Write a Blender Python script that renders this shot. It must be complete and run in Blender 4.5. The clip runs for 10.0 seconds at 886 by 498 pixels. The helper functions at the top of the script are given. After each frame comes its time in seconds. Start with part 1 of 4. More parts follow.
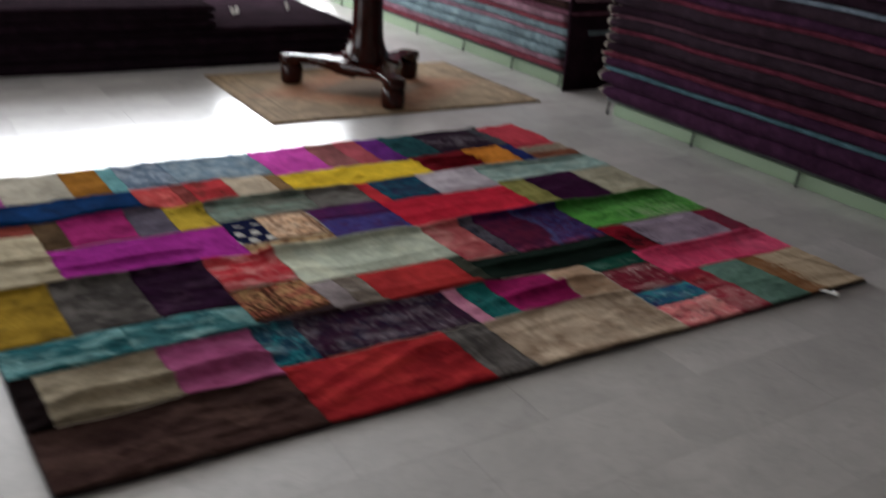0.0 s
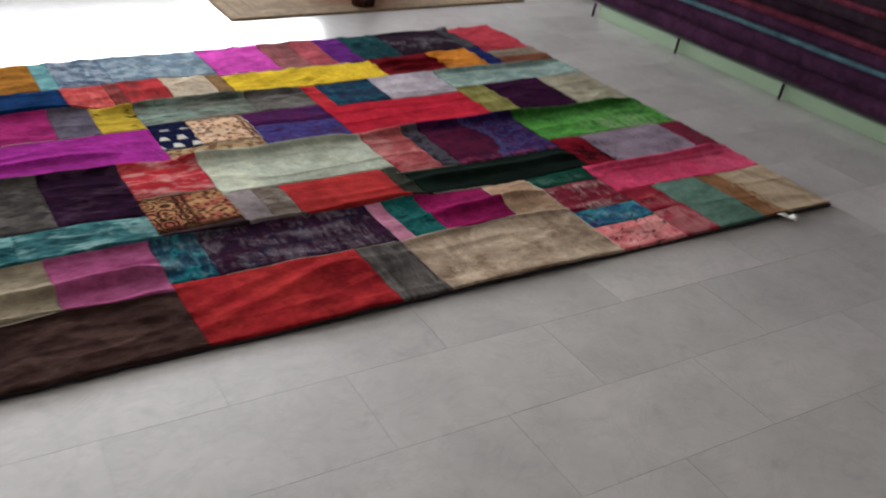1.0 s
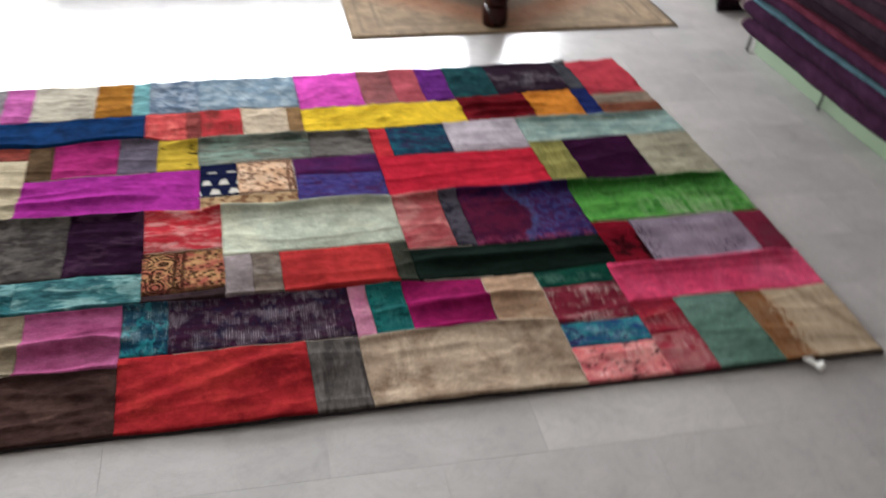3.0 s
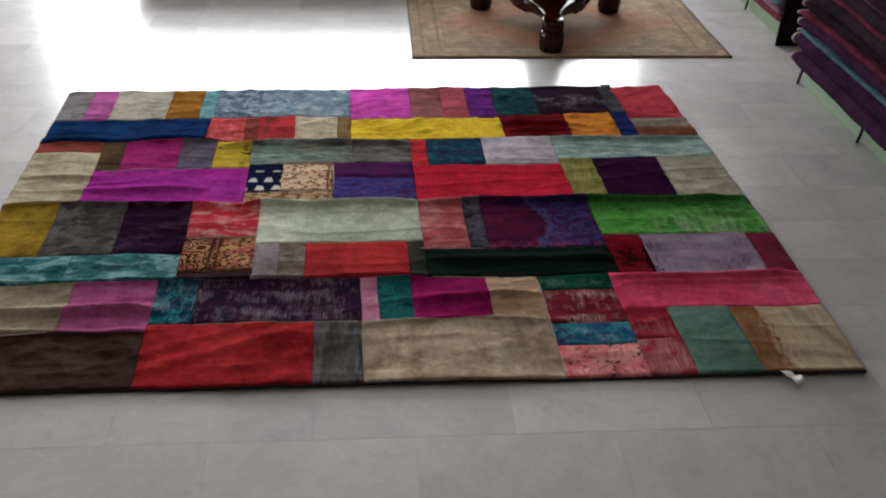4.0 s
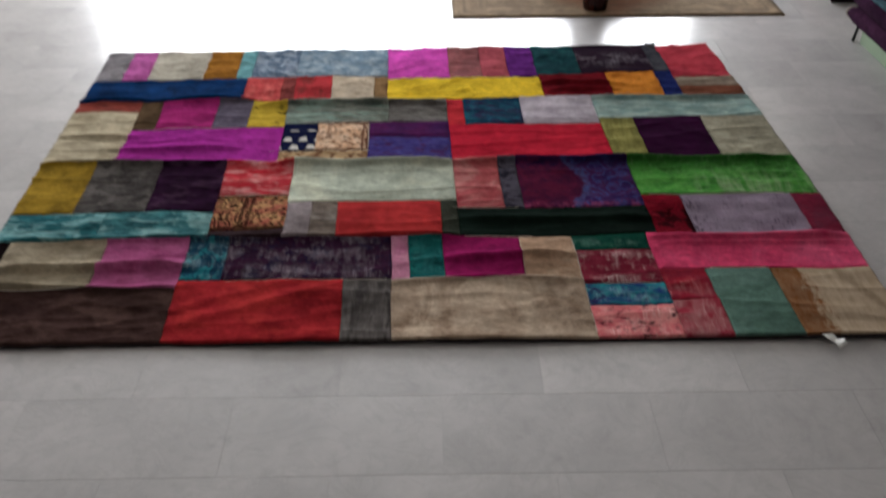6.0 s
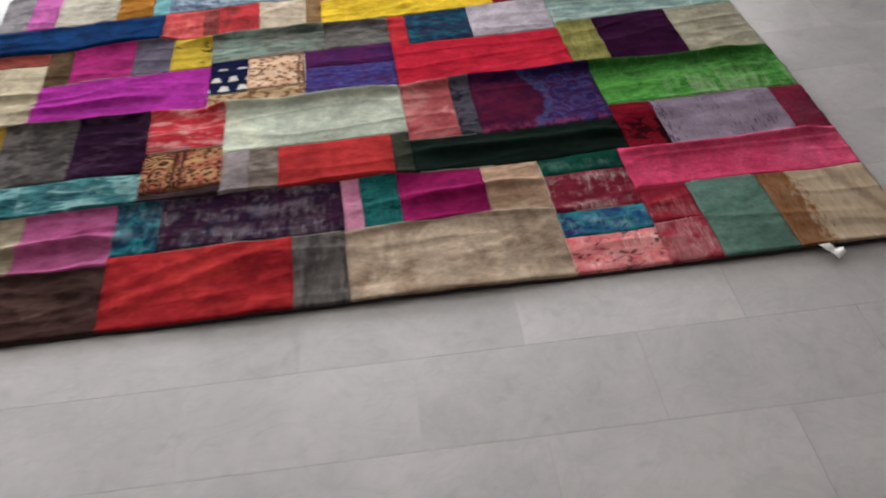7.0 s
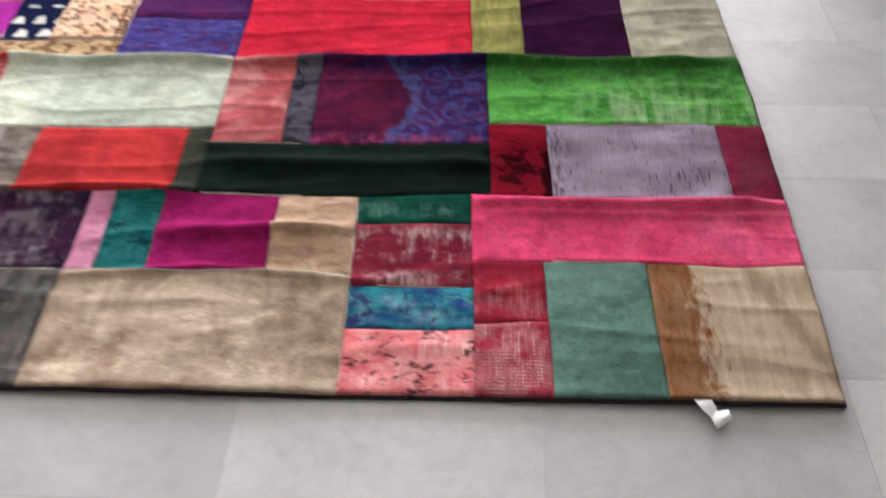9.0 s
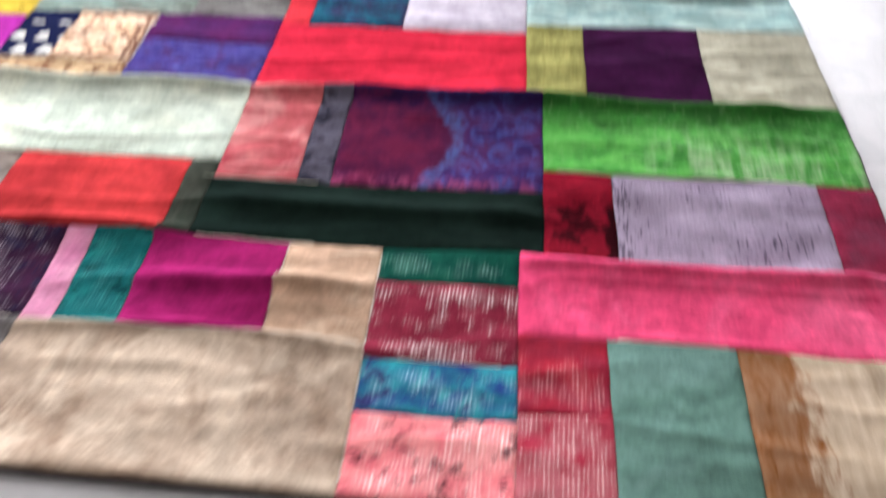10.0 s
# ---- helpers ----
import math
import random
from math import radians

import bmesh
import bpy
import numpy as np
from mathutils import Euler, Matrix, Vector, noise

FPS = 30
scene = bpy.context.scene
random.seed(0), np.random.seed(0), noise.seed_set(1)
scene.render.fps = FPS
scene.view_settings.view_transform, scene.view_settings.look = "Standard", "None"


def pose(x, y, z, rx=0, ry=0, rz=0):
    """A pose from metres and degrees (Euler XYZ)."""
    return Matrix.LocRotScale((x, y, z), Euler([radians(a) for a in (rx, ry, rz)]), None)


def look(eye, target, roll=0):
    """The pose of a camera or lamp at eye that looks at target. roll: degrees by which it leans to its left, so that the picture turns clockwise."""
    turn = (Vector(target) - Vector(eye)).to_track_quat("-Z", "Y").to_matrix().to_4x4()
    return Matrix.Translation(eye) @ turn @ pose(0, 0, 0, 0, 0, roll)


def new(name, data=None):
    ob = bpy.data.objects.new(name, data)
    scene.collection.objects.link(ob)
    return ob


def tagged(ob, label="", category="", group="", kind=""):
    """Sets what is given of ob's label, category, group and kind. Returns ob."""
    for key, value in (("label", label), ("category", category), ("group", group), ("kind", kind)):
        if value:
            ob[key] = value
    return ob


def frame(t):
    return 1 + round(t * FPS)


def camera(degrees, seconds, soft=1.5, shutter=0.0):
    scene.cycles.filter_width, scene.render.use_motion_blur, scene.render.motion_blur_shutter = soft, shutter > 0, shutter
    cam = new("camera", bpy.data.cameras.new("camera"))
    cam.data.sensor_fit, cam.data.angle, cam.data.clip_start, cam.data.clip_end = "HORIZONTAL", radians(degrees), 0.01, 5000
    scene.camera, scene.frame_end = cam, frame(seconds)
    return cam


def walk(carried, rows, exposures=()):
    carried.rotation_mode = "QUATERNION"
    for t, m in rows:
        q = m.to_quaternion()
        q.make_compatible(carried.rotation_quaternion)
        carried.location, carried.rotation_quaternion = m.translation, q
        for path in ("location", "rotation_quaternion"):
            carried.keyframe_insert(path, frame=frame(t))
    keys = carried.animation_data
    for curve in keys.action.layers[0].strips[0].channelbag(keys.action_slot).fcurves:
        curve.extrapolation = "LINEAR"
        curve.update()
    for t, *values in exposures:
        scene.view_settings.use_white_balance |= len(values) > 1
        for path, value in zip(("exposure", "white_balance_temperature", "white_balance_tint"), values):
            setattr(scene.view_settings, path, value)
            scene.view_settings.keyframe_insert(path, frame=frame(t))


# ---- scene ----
cam = camera(51.4, 10.0, 2.0, 0.9)
PATH = [
    (0, (-0.174, -1.509, 1.141), (0.832, 0.033, 0.36), 4.3),
    (0.5, (0.024, -1.531, 1.126), (1.032, -0.039, 0.254), 6.4),
    (0.7, (0.087, -1.541, 1.118), (1.083, -0.051, 0.23), 6.9),
    (1, (0.148, -1.517, 1.123), (1.066, -0.031, 0.148), 5.1),
    (1.2, (0.248, -1.398, 1.064), (1.179, 0.065, 0.068), 3.3),
    (1.4, (0.342, -1.312, 1.099), (1.152, 0.23, 0.115), -0.3),
    (1.5, (0.385, -1.282, 1.12), (1.168, 0.248, 0.096), 0.5),
    (1.6, (0.43, -1.279, 1.211), (1.192, 0.211, 0.115), 2.7),
    (1.8, (0.457, -1.302, 1.288), (1.203, 0.151, 0.134), 4.5),
    (2, (0.519, -1.316, 1.395), (1.23, 0.084, 0.156), 4.8),
    (2.5, (0.731, -1.432, 1.44), (1.239, 0.087, 0.242), 1.3),
    (3, (0.929, -1.506, 1.476), (1.288, 0.109, 0.353), 2.4),
    (3.2, (0.959, -1.551, 1.503), (1.27, 0.088, 0.4), 3.5),
    (4.5, (1.253, -1.795, 1.512), (1.313, -0.105, 0.444), -0.6),
    (5, (1.258, -1.792, 1.502), (1.263, -0.094, 0.446), -1.4),
    (5.2, (1.265, -1.787, 1.502), (1.236, -0.084, 0.453), -1.9),
    (6.5, (1.208, -1.639, 1.433), (1.256, -0.056, 0.212), 0.6),
    (7, (1.257, -1.494, 1.399), (1.335, 0.03, 0.107), -4.9),
    (7.2, (1.311, -1.433, 1.365), (1.387, 0.091, 0.072), -4.5),
    (7.5, (1.442, -1.348, 1.377), (1.471, 0.131, 0.031), -2.3),
    (8, (1.597, -1.156, 1.341), (1.639, 0.306, -0.023), -1.1),
    (8.5, (1.744, -0.97, 1.324), (1.821, 0.432, -0.1), 0.8),
    (8.8, (1.806, -0.889, 1.276), (1.784, 0.507, -0.156), -0.2),
    (9, (1.852, -0.829, 1.175), (1.766, 0.572, -0.25), -1.7),
    (9.2, (1.868, -0.804, 1.149), (1.789, 0.568, -0.305), -2.1),
    (9.4, (1.846, -0.738, 1.069), (1.855, 0.642, -0.379), 0.3),
    (9.5, (1.79, -0.725, 1.011), (1.877, 0.75, -0.336), 3.8),
    (9.6, (1.796, -0.718, 0.997), (1.807, 0.739, -0.373), 1.8),
    (9.8, (1.796, -0.66, 1.023), (1.694, 0.756, -0.386), 0.3),
    (10, (1.832, -0.614, 0.956), (1.663, 0.881, -0.362), -0.7),
]
EXPOSURE = [
    (0.0, 0.16, 6500, 10), (0.5, 0.64, 6500, 10), (1.0, 0.84, 6500, 10), (1.5, 0.98, 6500, 10), (2.0, 1.17, 6500, 10), (2.7, 1.29, 6500, 10), (3.2, 0.96, 6500, 10),
    (4.4, 0.33, 6500, 10), (5.2, 0.33, 6500, 10), (6.5, 0.73, 6500, 11), (7.0, 1.11, 6500, 11), (8.0, 1.51, 6450, 12), (9.0, 1.73, 6400, 13), (9.5, 2.06, 6350, 13), (10.0, 2.19, 6100, 13),
]
walk(cam, [(t, look(eye, target, roll)) for t, eye, target, roll in PATH], EXPOSURE)

# ---- light: daylight through the wide north opening ----
ROOM_W, ROOM_E, ROOM_S, ROOM_N, ROOM_H = -3.4, 3.95, -4.2, 5.7, 3.0
WIN_W, WIN_E, WIN_B, WIN_T = -1.55, 3.45, 0.05, 2.35

world = bpy.data.worlds.new("sky")
scene.world = world
world.use_nodes = True
sky = world.node_tree.nodes.new("ShaderNodeTexSky")
sky.sky_type, sky.sun_disc, sky.sun_elevation, sky.sun_rotation = "NISHITA", False, radians(48), radians(200)
world.node_tree.links.new(sky.outputs[0], world.node_tree.nodes["Background"].inputs[0])
world.node_tree.nodes["Background"].inputs[1].default_value = 0.12

# Unseen fill lamp added in the west wall to brighten rug and stacks.
SIDE_S, SIDE_N, SIDE_B, SIDE_T = 1.2, 4.8, 0.05, 2.25
side = bpy.data.lights.new("added_side_fill", "AREA")
side.shape, side.size, side.size_y, side.energy, side.color = "RECTANGLE", SIDE_N - SIDE_S, SIDE_T - SIDE_B, 66, (0.965, 0.985, 1.0)
new("added_side_fill", side).matrix_world = look((ROOM_W - 0.10, (SIDE_S + SIDE_N) / 2, (SIDE_B + SIDE_T) / 2), (0, (SIDE_S + SIDE_N) / 2, (SIDE_B + SIDE_T) / 2))

lamp = bpy.data.lights.new("window_daylight", "AREA")
lamp.shape, lamp.size, lamp.size_y, lamp.energy, lamp.color = "RECTANGLE", WIN_E - WIN_W, WIN_T - WIN_B, 300, (0.965, 0.985, 1.0)
new("window_daylight", lamp).matrix_world = look(((WIN_W + WIN_E) / 2, ROOM_N + 0.10, (WIN_B + WIN_T) / 2), ((WIN_W + WIN_E) / 2, 0, (WIN_B + WIN_T) / 2))


# ---- materials ----
def srgb(text):
    """Linear colour from six hex digits."""
    rgb = [int(text[i:i + 2], 16) / 255 for i in (0, 2, 4)]
    return (*[c / 12.92 if c < 0.04045 else ((c + 0.055) / 1.055) ** 2.4 for c in rgb], 1.0)


class Nodes:
    """A short way to write node materials."""

    def __init__(self, name, rough=0.8, metal=0.0):
        self.mat = bpy.data.materials.new(name)
        self.mat.use_nodes = True
        self.tree = self.mat.node_tree
        self.bsdf = self.tree.nodes["Principled BSDF"]
        self.bsdf.inputs["Roughness"].default_value, self.bsdf.inputs["Metallic"].default_value = rough, metal

    def node(self, kind, **values):
        n = self.tree.nodes.new(kind)
        for key, value in values.items():
            setattr(n, key, value)
        return n

    def join(self, a, b):
        self.tree.links.new(a, b)

    def place(self, stretch=(1, 1, 1), shift=(0, 0, 0), source="Object"):
        mapping = self.node("ShaderNodeMapping")
        mapping.inputs["Scale"].default_value, mapping.inputs["Location"].default_value = stretch, shift
        if source == "World":
            self.join(self.node("ShaderNodeNewGeometry").outputs["Position"], mapping.inputs["Vector"])
        else:
            self.join(self.node("ShaderNodeTexCoord").outputs[source], mapping.inputs["Vector"])
        return mapping.outputs[0]

    def noise(self, where, scale, detail=4.0, rough=0.6, warp=0.0):
        n = self.node("ShaderNodeTexNoise")
        for key, value in (("Scale", scale), ("Detail", detail), ("Roughness", rough), ("Distortion", warp)):
            n.inputs[key].default_value = value
        self.join(where, n.inputs["Vector"])
        return n.outputs["Fac"]

    def ramp(self, fac, low, high, v0=0.0, v1=1.0):
        n = self.node("ShaderNodeMapRange")
        for key, value in zip(("From Min", "From Max", "To Min", "To Max"), (low, high, v0, v1)):
            n.inputs[key].default_value = value
        self.join(fac, n.inputs["Value"])
        return n.outputs[0]

    def mix(self, fac, a, b, blend="MIX"):
        n = self.node("ShaderNodeMix", data_type="RGBA", blend_type=blend)
        for value, socket in ((fac, n.inputs[0]), (a, n.inputs[6]), (b, n.inputs[7])):
            if isinstance(value, (tuple, float, int)):
                socket.default_value = value
            else:
                self.join(value, socket)
        return n.outputs[2]

    def math(self, how, a, b):
        n = self.node("ShaderNodeMath", operation=how)
        for value, socket in ((a, n.inputs[0]), (b, n.inputs[1])):
            if isinstance(value, (float, int)):
                socket.default_value = value
            else:
                self.join(value, socket)
        return n.outputs[0]

    def finish(self, colour, bump=None, depth=0.002, strength=0.6):
        if isinstance(colour, tuple):
            self.bsdf.inputs["Base Color"].default_value = colour
        else:
            self.join(colour, self.bsdf.inputs["Base Color"])
        if bump is not None:
            n = self.node("ShaderNodeBump")
            n.inputs["Strength"].default_value, n.inputs["Distance"].default_value = strength, depth
            self.join(bump, n.inputs["Height"])
            self.join(n.outputs[0], self.bsdf.inputs["Normal"])
        return self.mat


def plain(name, text, rough=0.6, metal=0.0, grain=60.0, vary=0.12):
    m = Nodes(name, rough, metal)
    at = m.place()
    c = srgb(text)
    a, b = tuple(v * (1 - vary) for v in c[:3]) + (1.0,), tuple(min(1, v * (1 + vary)) for v in c[:3]) + (1.0,)
    spread = m.noise(at, grain)
    return m.finish(m.mix(m.ramp(m.noise(at, grain / 12), 0.3, 0.7), m.mix(spread, a, c), m.mix(spread, c, b)), spread, 0.001, 0.3)


def marble_tile(name):
    """Polished pale grey stone; each tile a little different."""
    m = Nodes(name, 0.16)
    m.bsdf.inputs["IOR"].default_value = 1.58
    at = m.place(source="World")
    own = m.node("ShaderNodeObjectInfo").outputs["Random"]
    isle = m.node("ShaderNodeNewGeometry").outputs["Random Per Island"]
    shade = m.math("FRACT", m.math("ADD", own, isle), 0.0)
    shift = m.node("ShaderNodeVectorMath", operation="ADD")
    m.join(at, shift.inputs[0])
    lift = m.node("ShaderNodeCombineXYZ")
    m.join(m.math("MULTIPLY", shade, 37.0), lift.inputs[2])
    m.join(lift.outputs[0], shift.inputs[1])
    cloud = m.noise(shift.outputs[0], 4.2, 5, 0.58, 0.2)
    speck = m.noise(shift.outputs[0], 34.0, 5, 0.7)
    veins = m.noise(shift.outputs[0], 5.5, 8, 0.7, 1.6)
    vein = m.ramp(m.math("ABSOLUTE", m.math("SUBTRACT", veins, 0.5), 0.0), 0.0, 0.035, 1.0, 0.0)
    c = m.mix(m.ramp(cloud, 0.3, 0.72), srgb("aaa6a4"), srgb("c3bebc"))
    c = m.mix(m.ramp(speck, 0.3, 0.8, 0.0, 0.25), c, srgb("8f8c8a"))
    c = m.mix(m.math("MULTIPLY", vein, 0.13), c, srgb("7d7976"))
    smudge = m.noise(at, 6.5, 6, 0.68, 1.5)
    c = m.mix(m.ramp(smudge, 0.55, 0.72, 0.0, 0.30), c, srgb("86827f"))
    fleck = m.noise(at, 75.0, 2, 0.5)
    c = m.mix(m.ramp(fleck, 0.76, 0.80, 0.0, 0.5), c, srgb("e2dfdc"))
    tone = m.ramp(shade, 0.0, 1.0, 0.88, 1.05)
    grey = m.node("ShaderNodeCombineColor")
    for i in range(3):
        m.join(tone, grey.inputs[i])
    c = m.mix(1.0, c, grey.outputs[0], "MULTIPLY")
    m.bsdf.inputs["Roughness"].default_value = 0.5
    m.bsdf.inputs["Coat Weight"].default_value, m.bsdf.inputs["Coat IOR"].default_value = 0.9, 1.5
    m.join(m.ramp(m.noise(at, 9.0, 5), 0.3, 0.75, 0.15, 0.24), m.bsdf.inputs["Coat Roughness"])
    return m.finish(c, m.noise(at, 1.6, 1), 0.003, 0.08)


def dull_dye(text):
    """The dye's own deep colour."""
    c = srgb(text)[:3]
    light = 0.3 * c[0] + 0.6 * c[1] + 0.1 * c[2]
    deep = 1.18 * light ** 0.12
    return tuple(deep * (0.95 * v + 0.05 * light) for v in c) + (1.0,)


SHEEN = 0.012


def cloth(name, first, second, wear=0.4, stretch=(1, 1), scale=14.0, kind="noise", sharp=0.1, seed=0.0, third=""):
    """Overdyed wool pile: two dyes, worn patches, weave threads and dull spots."""
    m = Nodes(name, 0.92)
    at = m.place((1, 1, 1), (seed * 3.7, seed * 1.9, seed))
    lay = m.place((stretch[0], stretch[1], 1), (seed * 2.3, seed * 4.1, seed))
    if kind == "cells":
        v = m.node("ShaderNodeTexVoronoi", feature="SMOOTH_F1")
        v.inputs["Scale"].default_value = scale
        bent = m.node("ShaderNodeVectorMath", operation="ADD")
        wob = m.node("ShaderNodeTexNoise")
        wob.inputs["Scale"].default_value = scale * 0.9
        m.join(lay, wob.inputs["Vector"])
        push = m.node("ShaderNodeVectorMath", operation="SCALE")
        push.inputs["Scale"].default_value = 0.09
        m.join(wob.outputs["Color"], push.inputs[0])
        m.join(lay, bent.inputs[0])
        m.join(push.outputs[0], bent.inputs[1])
        m.join(bent.outputs[0], v.inputs["Vector"])
        field = m.math("ADD", m.math("MULTIPLY", v.outputs["Distance"], 0.7), m.math("MULTIPLY", m.noise(at, scale * 3), 0.35))
    elif kind == "threads":
        strands = m.noise(m.place((260 * stretch[0], 14 * stretch[1], 1), (seed, seed, 0)), 1.0, 3, 0.6)
        field = m.math("ADD", m.math("MULTIPLY", strands, 0.55), m.math("MULTIPLY", m.noise(at, scale, 5), 0.45))
    else:
        field = m.noise(lay, scale, 8, 0.68, 0.3)
    mask = m.ramp(field, 0.5 + sharp - (wear - 0.5) * 0.45, 0.5 - sharp - (wear - 0.5) * 0.45, 1.0, 0.0)
    c = m.mix(mask, dull_dye(first), dull_dye(second))
    if third:
        drift = m.noise(m.place((stretch[0], stretch[1], 1), (seed * 5.1, seed * 0.7, 4)), scale * 0.55, 6, 0.65, 0.6)
        c = m.mix(m.ramp(drift, 0.50, 0.60, 0.0, 0.85), c, dull_dye(third))
    warp_threads = m.noise(m.place((420, 60, 1)), 1.0, 2)
    weft_threads = m.noise(m.place((70, 460, 1)), 1.0, 2)
    pile = m.noise(at, 210.0, 3, 0.7)
    blot = m.noise(at, 7.0, 5, 0.6)
    dull = m.node("ShaderNodeCombineColor")
    tone = m.math("MULTIPLY", m.ramp(blot, 0.28, 0.72, 0.72, 1.16), m.ramp(pile, 0.25, 0.75, 0.78, 1.16))
    scuff = m.noise(m.place((1, 1.8, 1), (seed, 0, seed)), 38.0, 6, 0.72, 0.4)
    tone = m.math("MULTIPLY", tone, m.ramp(scuff, 0.3, 0.7, 0.80, 1.24))
    stain = m.noise(m.place((1.6, 1, 1), (seed * 1.3, seed, 2)), 13.0, 7, 0.7, 1.2)
    tone = m.math("MULTIPLY", tone, m.ramp(stain, 0.34, 0.66, 0.84, 1.15))
    for i in range(3):
        m.join(tone, dull.inputs[i])
    c = m.mix(1.0, c, dull.outputs[0], "MULTIPLY")
    fleck = m.ramp(m.math("MULTIPLY", m.noise(at, 95.0, 4, 0.75), warp_threads), 0.34, 0.46, 0.0, 0.45)
    c = m.mix(fleck, c, m.mix(1.0, c, (1.9, 1.85, 1.8, 1), "MULTIPLY"))
    lint = m.ramp(m.noise(at, 160.0, 2, 0.5), 0.80, 0.84, 0.0, 0.5)
    c = m.mix(lint, c, srgb("b7aca2"))
    m.bsdf.inputs["Specular IOR Level"].default_value = 0.0
    m.bsdf.inputs["Sheen Weight"].default_value, m.bsdf.inputs["Sheen Roughness"].default_value = SHEEN, 0.45
    height = m.math("ADD", m.math("MULTIPLY", m.math("ADD", warp_threads, weft_threads), 0.35), m.math("ADD", pile, m.math("MULTIPLY", blot, 3.0)))
    return m.finish(c, height, 0.003, 0.45)


def figured(name, x0, x1, y0, y1, ground, dark, tint, stripes, seed):
    """Carpet with scrolls on one side of guard stripes and small ornaments on the other."""
    m = wool(name)
    at = m.place()
    split = m.node("ShaderNodeSeparateXYZ")
    m.join(at, split.inputs[0])
    u = m.ramp(split.outputs[0], x0, x1)
    v = m.ramp(split.outputs[1], y0, y1)
    fuzz = m.noise(at, 130.0, 4, 0.7)
    wob = m.noise(m.place((1, 1, 1), (seed, seed, 0)), 26.0, 4, 0.6)
    cells = m.node("ShaderNodeTexVoronoi")
    cells.inputs["Scale"].default_value = 24.0
    m.join(m.place((1, 1, 1), (seed, 0, 0)), cells.inputs["Vector"])
    rings = m.math("SINE", m.math("ADD", m.math("MULTIPLY", cells.outputs["Distance"], 26.0), m.math("MULTIPLY", wob, 11.0)), 0.0)
    dots = m.node("ShaderNodeTexVoronoi", distance="CHEBYCHEV")
    dots.inputs["Scale"].default_value = 62.0
    m.join(m.place((1, 1, 1), (seed, 3, 0)), dots.inputs["Vector"])
    scroll = m.ramp(rings, -0.45, 0.05, 0.0, 0.95)
    small = m.ramp(m.math("ADD", dots.outputs["Distance"], m.math("MULTIPLY", fuzz, 0.7)), 0.60, 0.80, 0.9, 0.0)
    near = m.ramp(u, stripes[0] - 0.01, stripes[0] + 0.01) if stripes[2] else m.ramp(u, stripes[0] - 0.01, stripes[0] + 0.01, 1.0, 0.0)
    pattern = m.math("ADD", m.math("MULTIPLY", small, near), m.math("MULTIPLY", scroll, m.math("SUBTRACT", 1.0, near)))
    for a in (stripes[0], stripes[1]):
        band = m.ramp(m.math("ABSOLUTE", m.math("SUBTRACT", u, m.math("ADD", m.math("MULTIPLY", wob, 0.03), a - 0.015)), 0.0), 0.018, 0.030, 0.85, 0.0)
        pattern = m.math("MAXIMUM", pattern, band)
    ends = m.ramp(m.math("ADD", m.math("ABSOLUTE", m.math("SUBTRACT", v, 0.5), 0.0), m.math("MULTIPLY", wob, 0.16)), 0.50, 0.54, 0.0, 0.8)
    pattern = m.math("MAXIMUM", pattern, ends)
    c = m.mix(m.ramp(wob, 0.42, 0.62), dull_dye(ground), dull_dye(tint))
    c = m.mix(m.math("MULTIPLY", pattern, m.ramp(fuzz, 0.25, 0.55, 0.8, 1.0)), c, dull_dye(dark))
    return m.finish(c, m.math("ADD", fuzz, m.math("MULTIPLY", pattern, -0.4)), 0.003, 0.5)


def stained(name, x0, x1, ground, second, stain, reach):
    """Pale wool with an uneven stain along one side."""
    m = wool(name)
    at = m.place()
    split = m.node("ShaderNodeSeparateXYZ")
    m.join(at, split.inputs[0])
    u = m.ramp(split.outputs[0], x0, x1)
    ragged = m.noise(m.place((2.2, 0.8, 1)), 26.0, 7, 0.7, 0.5)
    pile = m.noise(at, 210.0, 3, 0.7)
    streak = m.noise(m.place((5, 1, 1)), 12.0, 6, 0.65)
    c = m.mix(m.ramp(streak, 0.35, 0.65), dull_dye(ground), dull_dye(second))
    edge = m.math("ADD", u, m.math("MULTIPLY", m.math("SUBTRACT", ragged, 0.5), 0.55))
    c = m.mix(m.math("MULTIPLY", m.ramp(edge, reach - 0.05, reach + 0.05, 1.0, 0.0), m.ramp(ragged, 0.3, 0.6, 1.0, 0.72)), c, dull_dye(stain))
    slant = m.math("ABSOLUTE", m.math("SUBTRACT", m.math("ADD", u, m.math("MULTIPLY", split.outputs[1], 1.6)), m.math("ADD", 0.98, m.math("MULTIPLY", ragged, 0.2))), 0.0)
    c = m.mix(m.ramp(slant, 0.02, 0.09, 0.45, 0.0), c, dull_dye("6e5a44"))
    c = m.mix(1.0, c, m.mix(pile, (0.78, 0.78, 0.78, 1), (1.15, 1.15, 1.15, 1)), "MULTIPLY")
    return m.finish(c, m.math("ADD", pile, ragged), 0.003, 0.5)


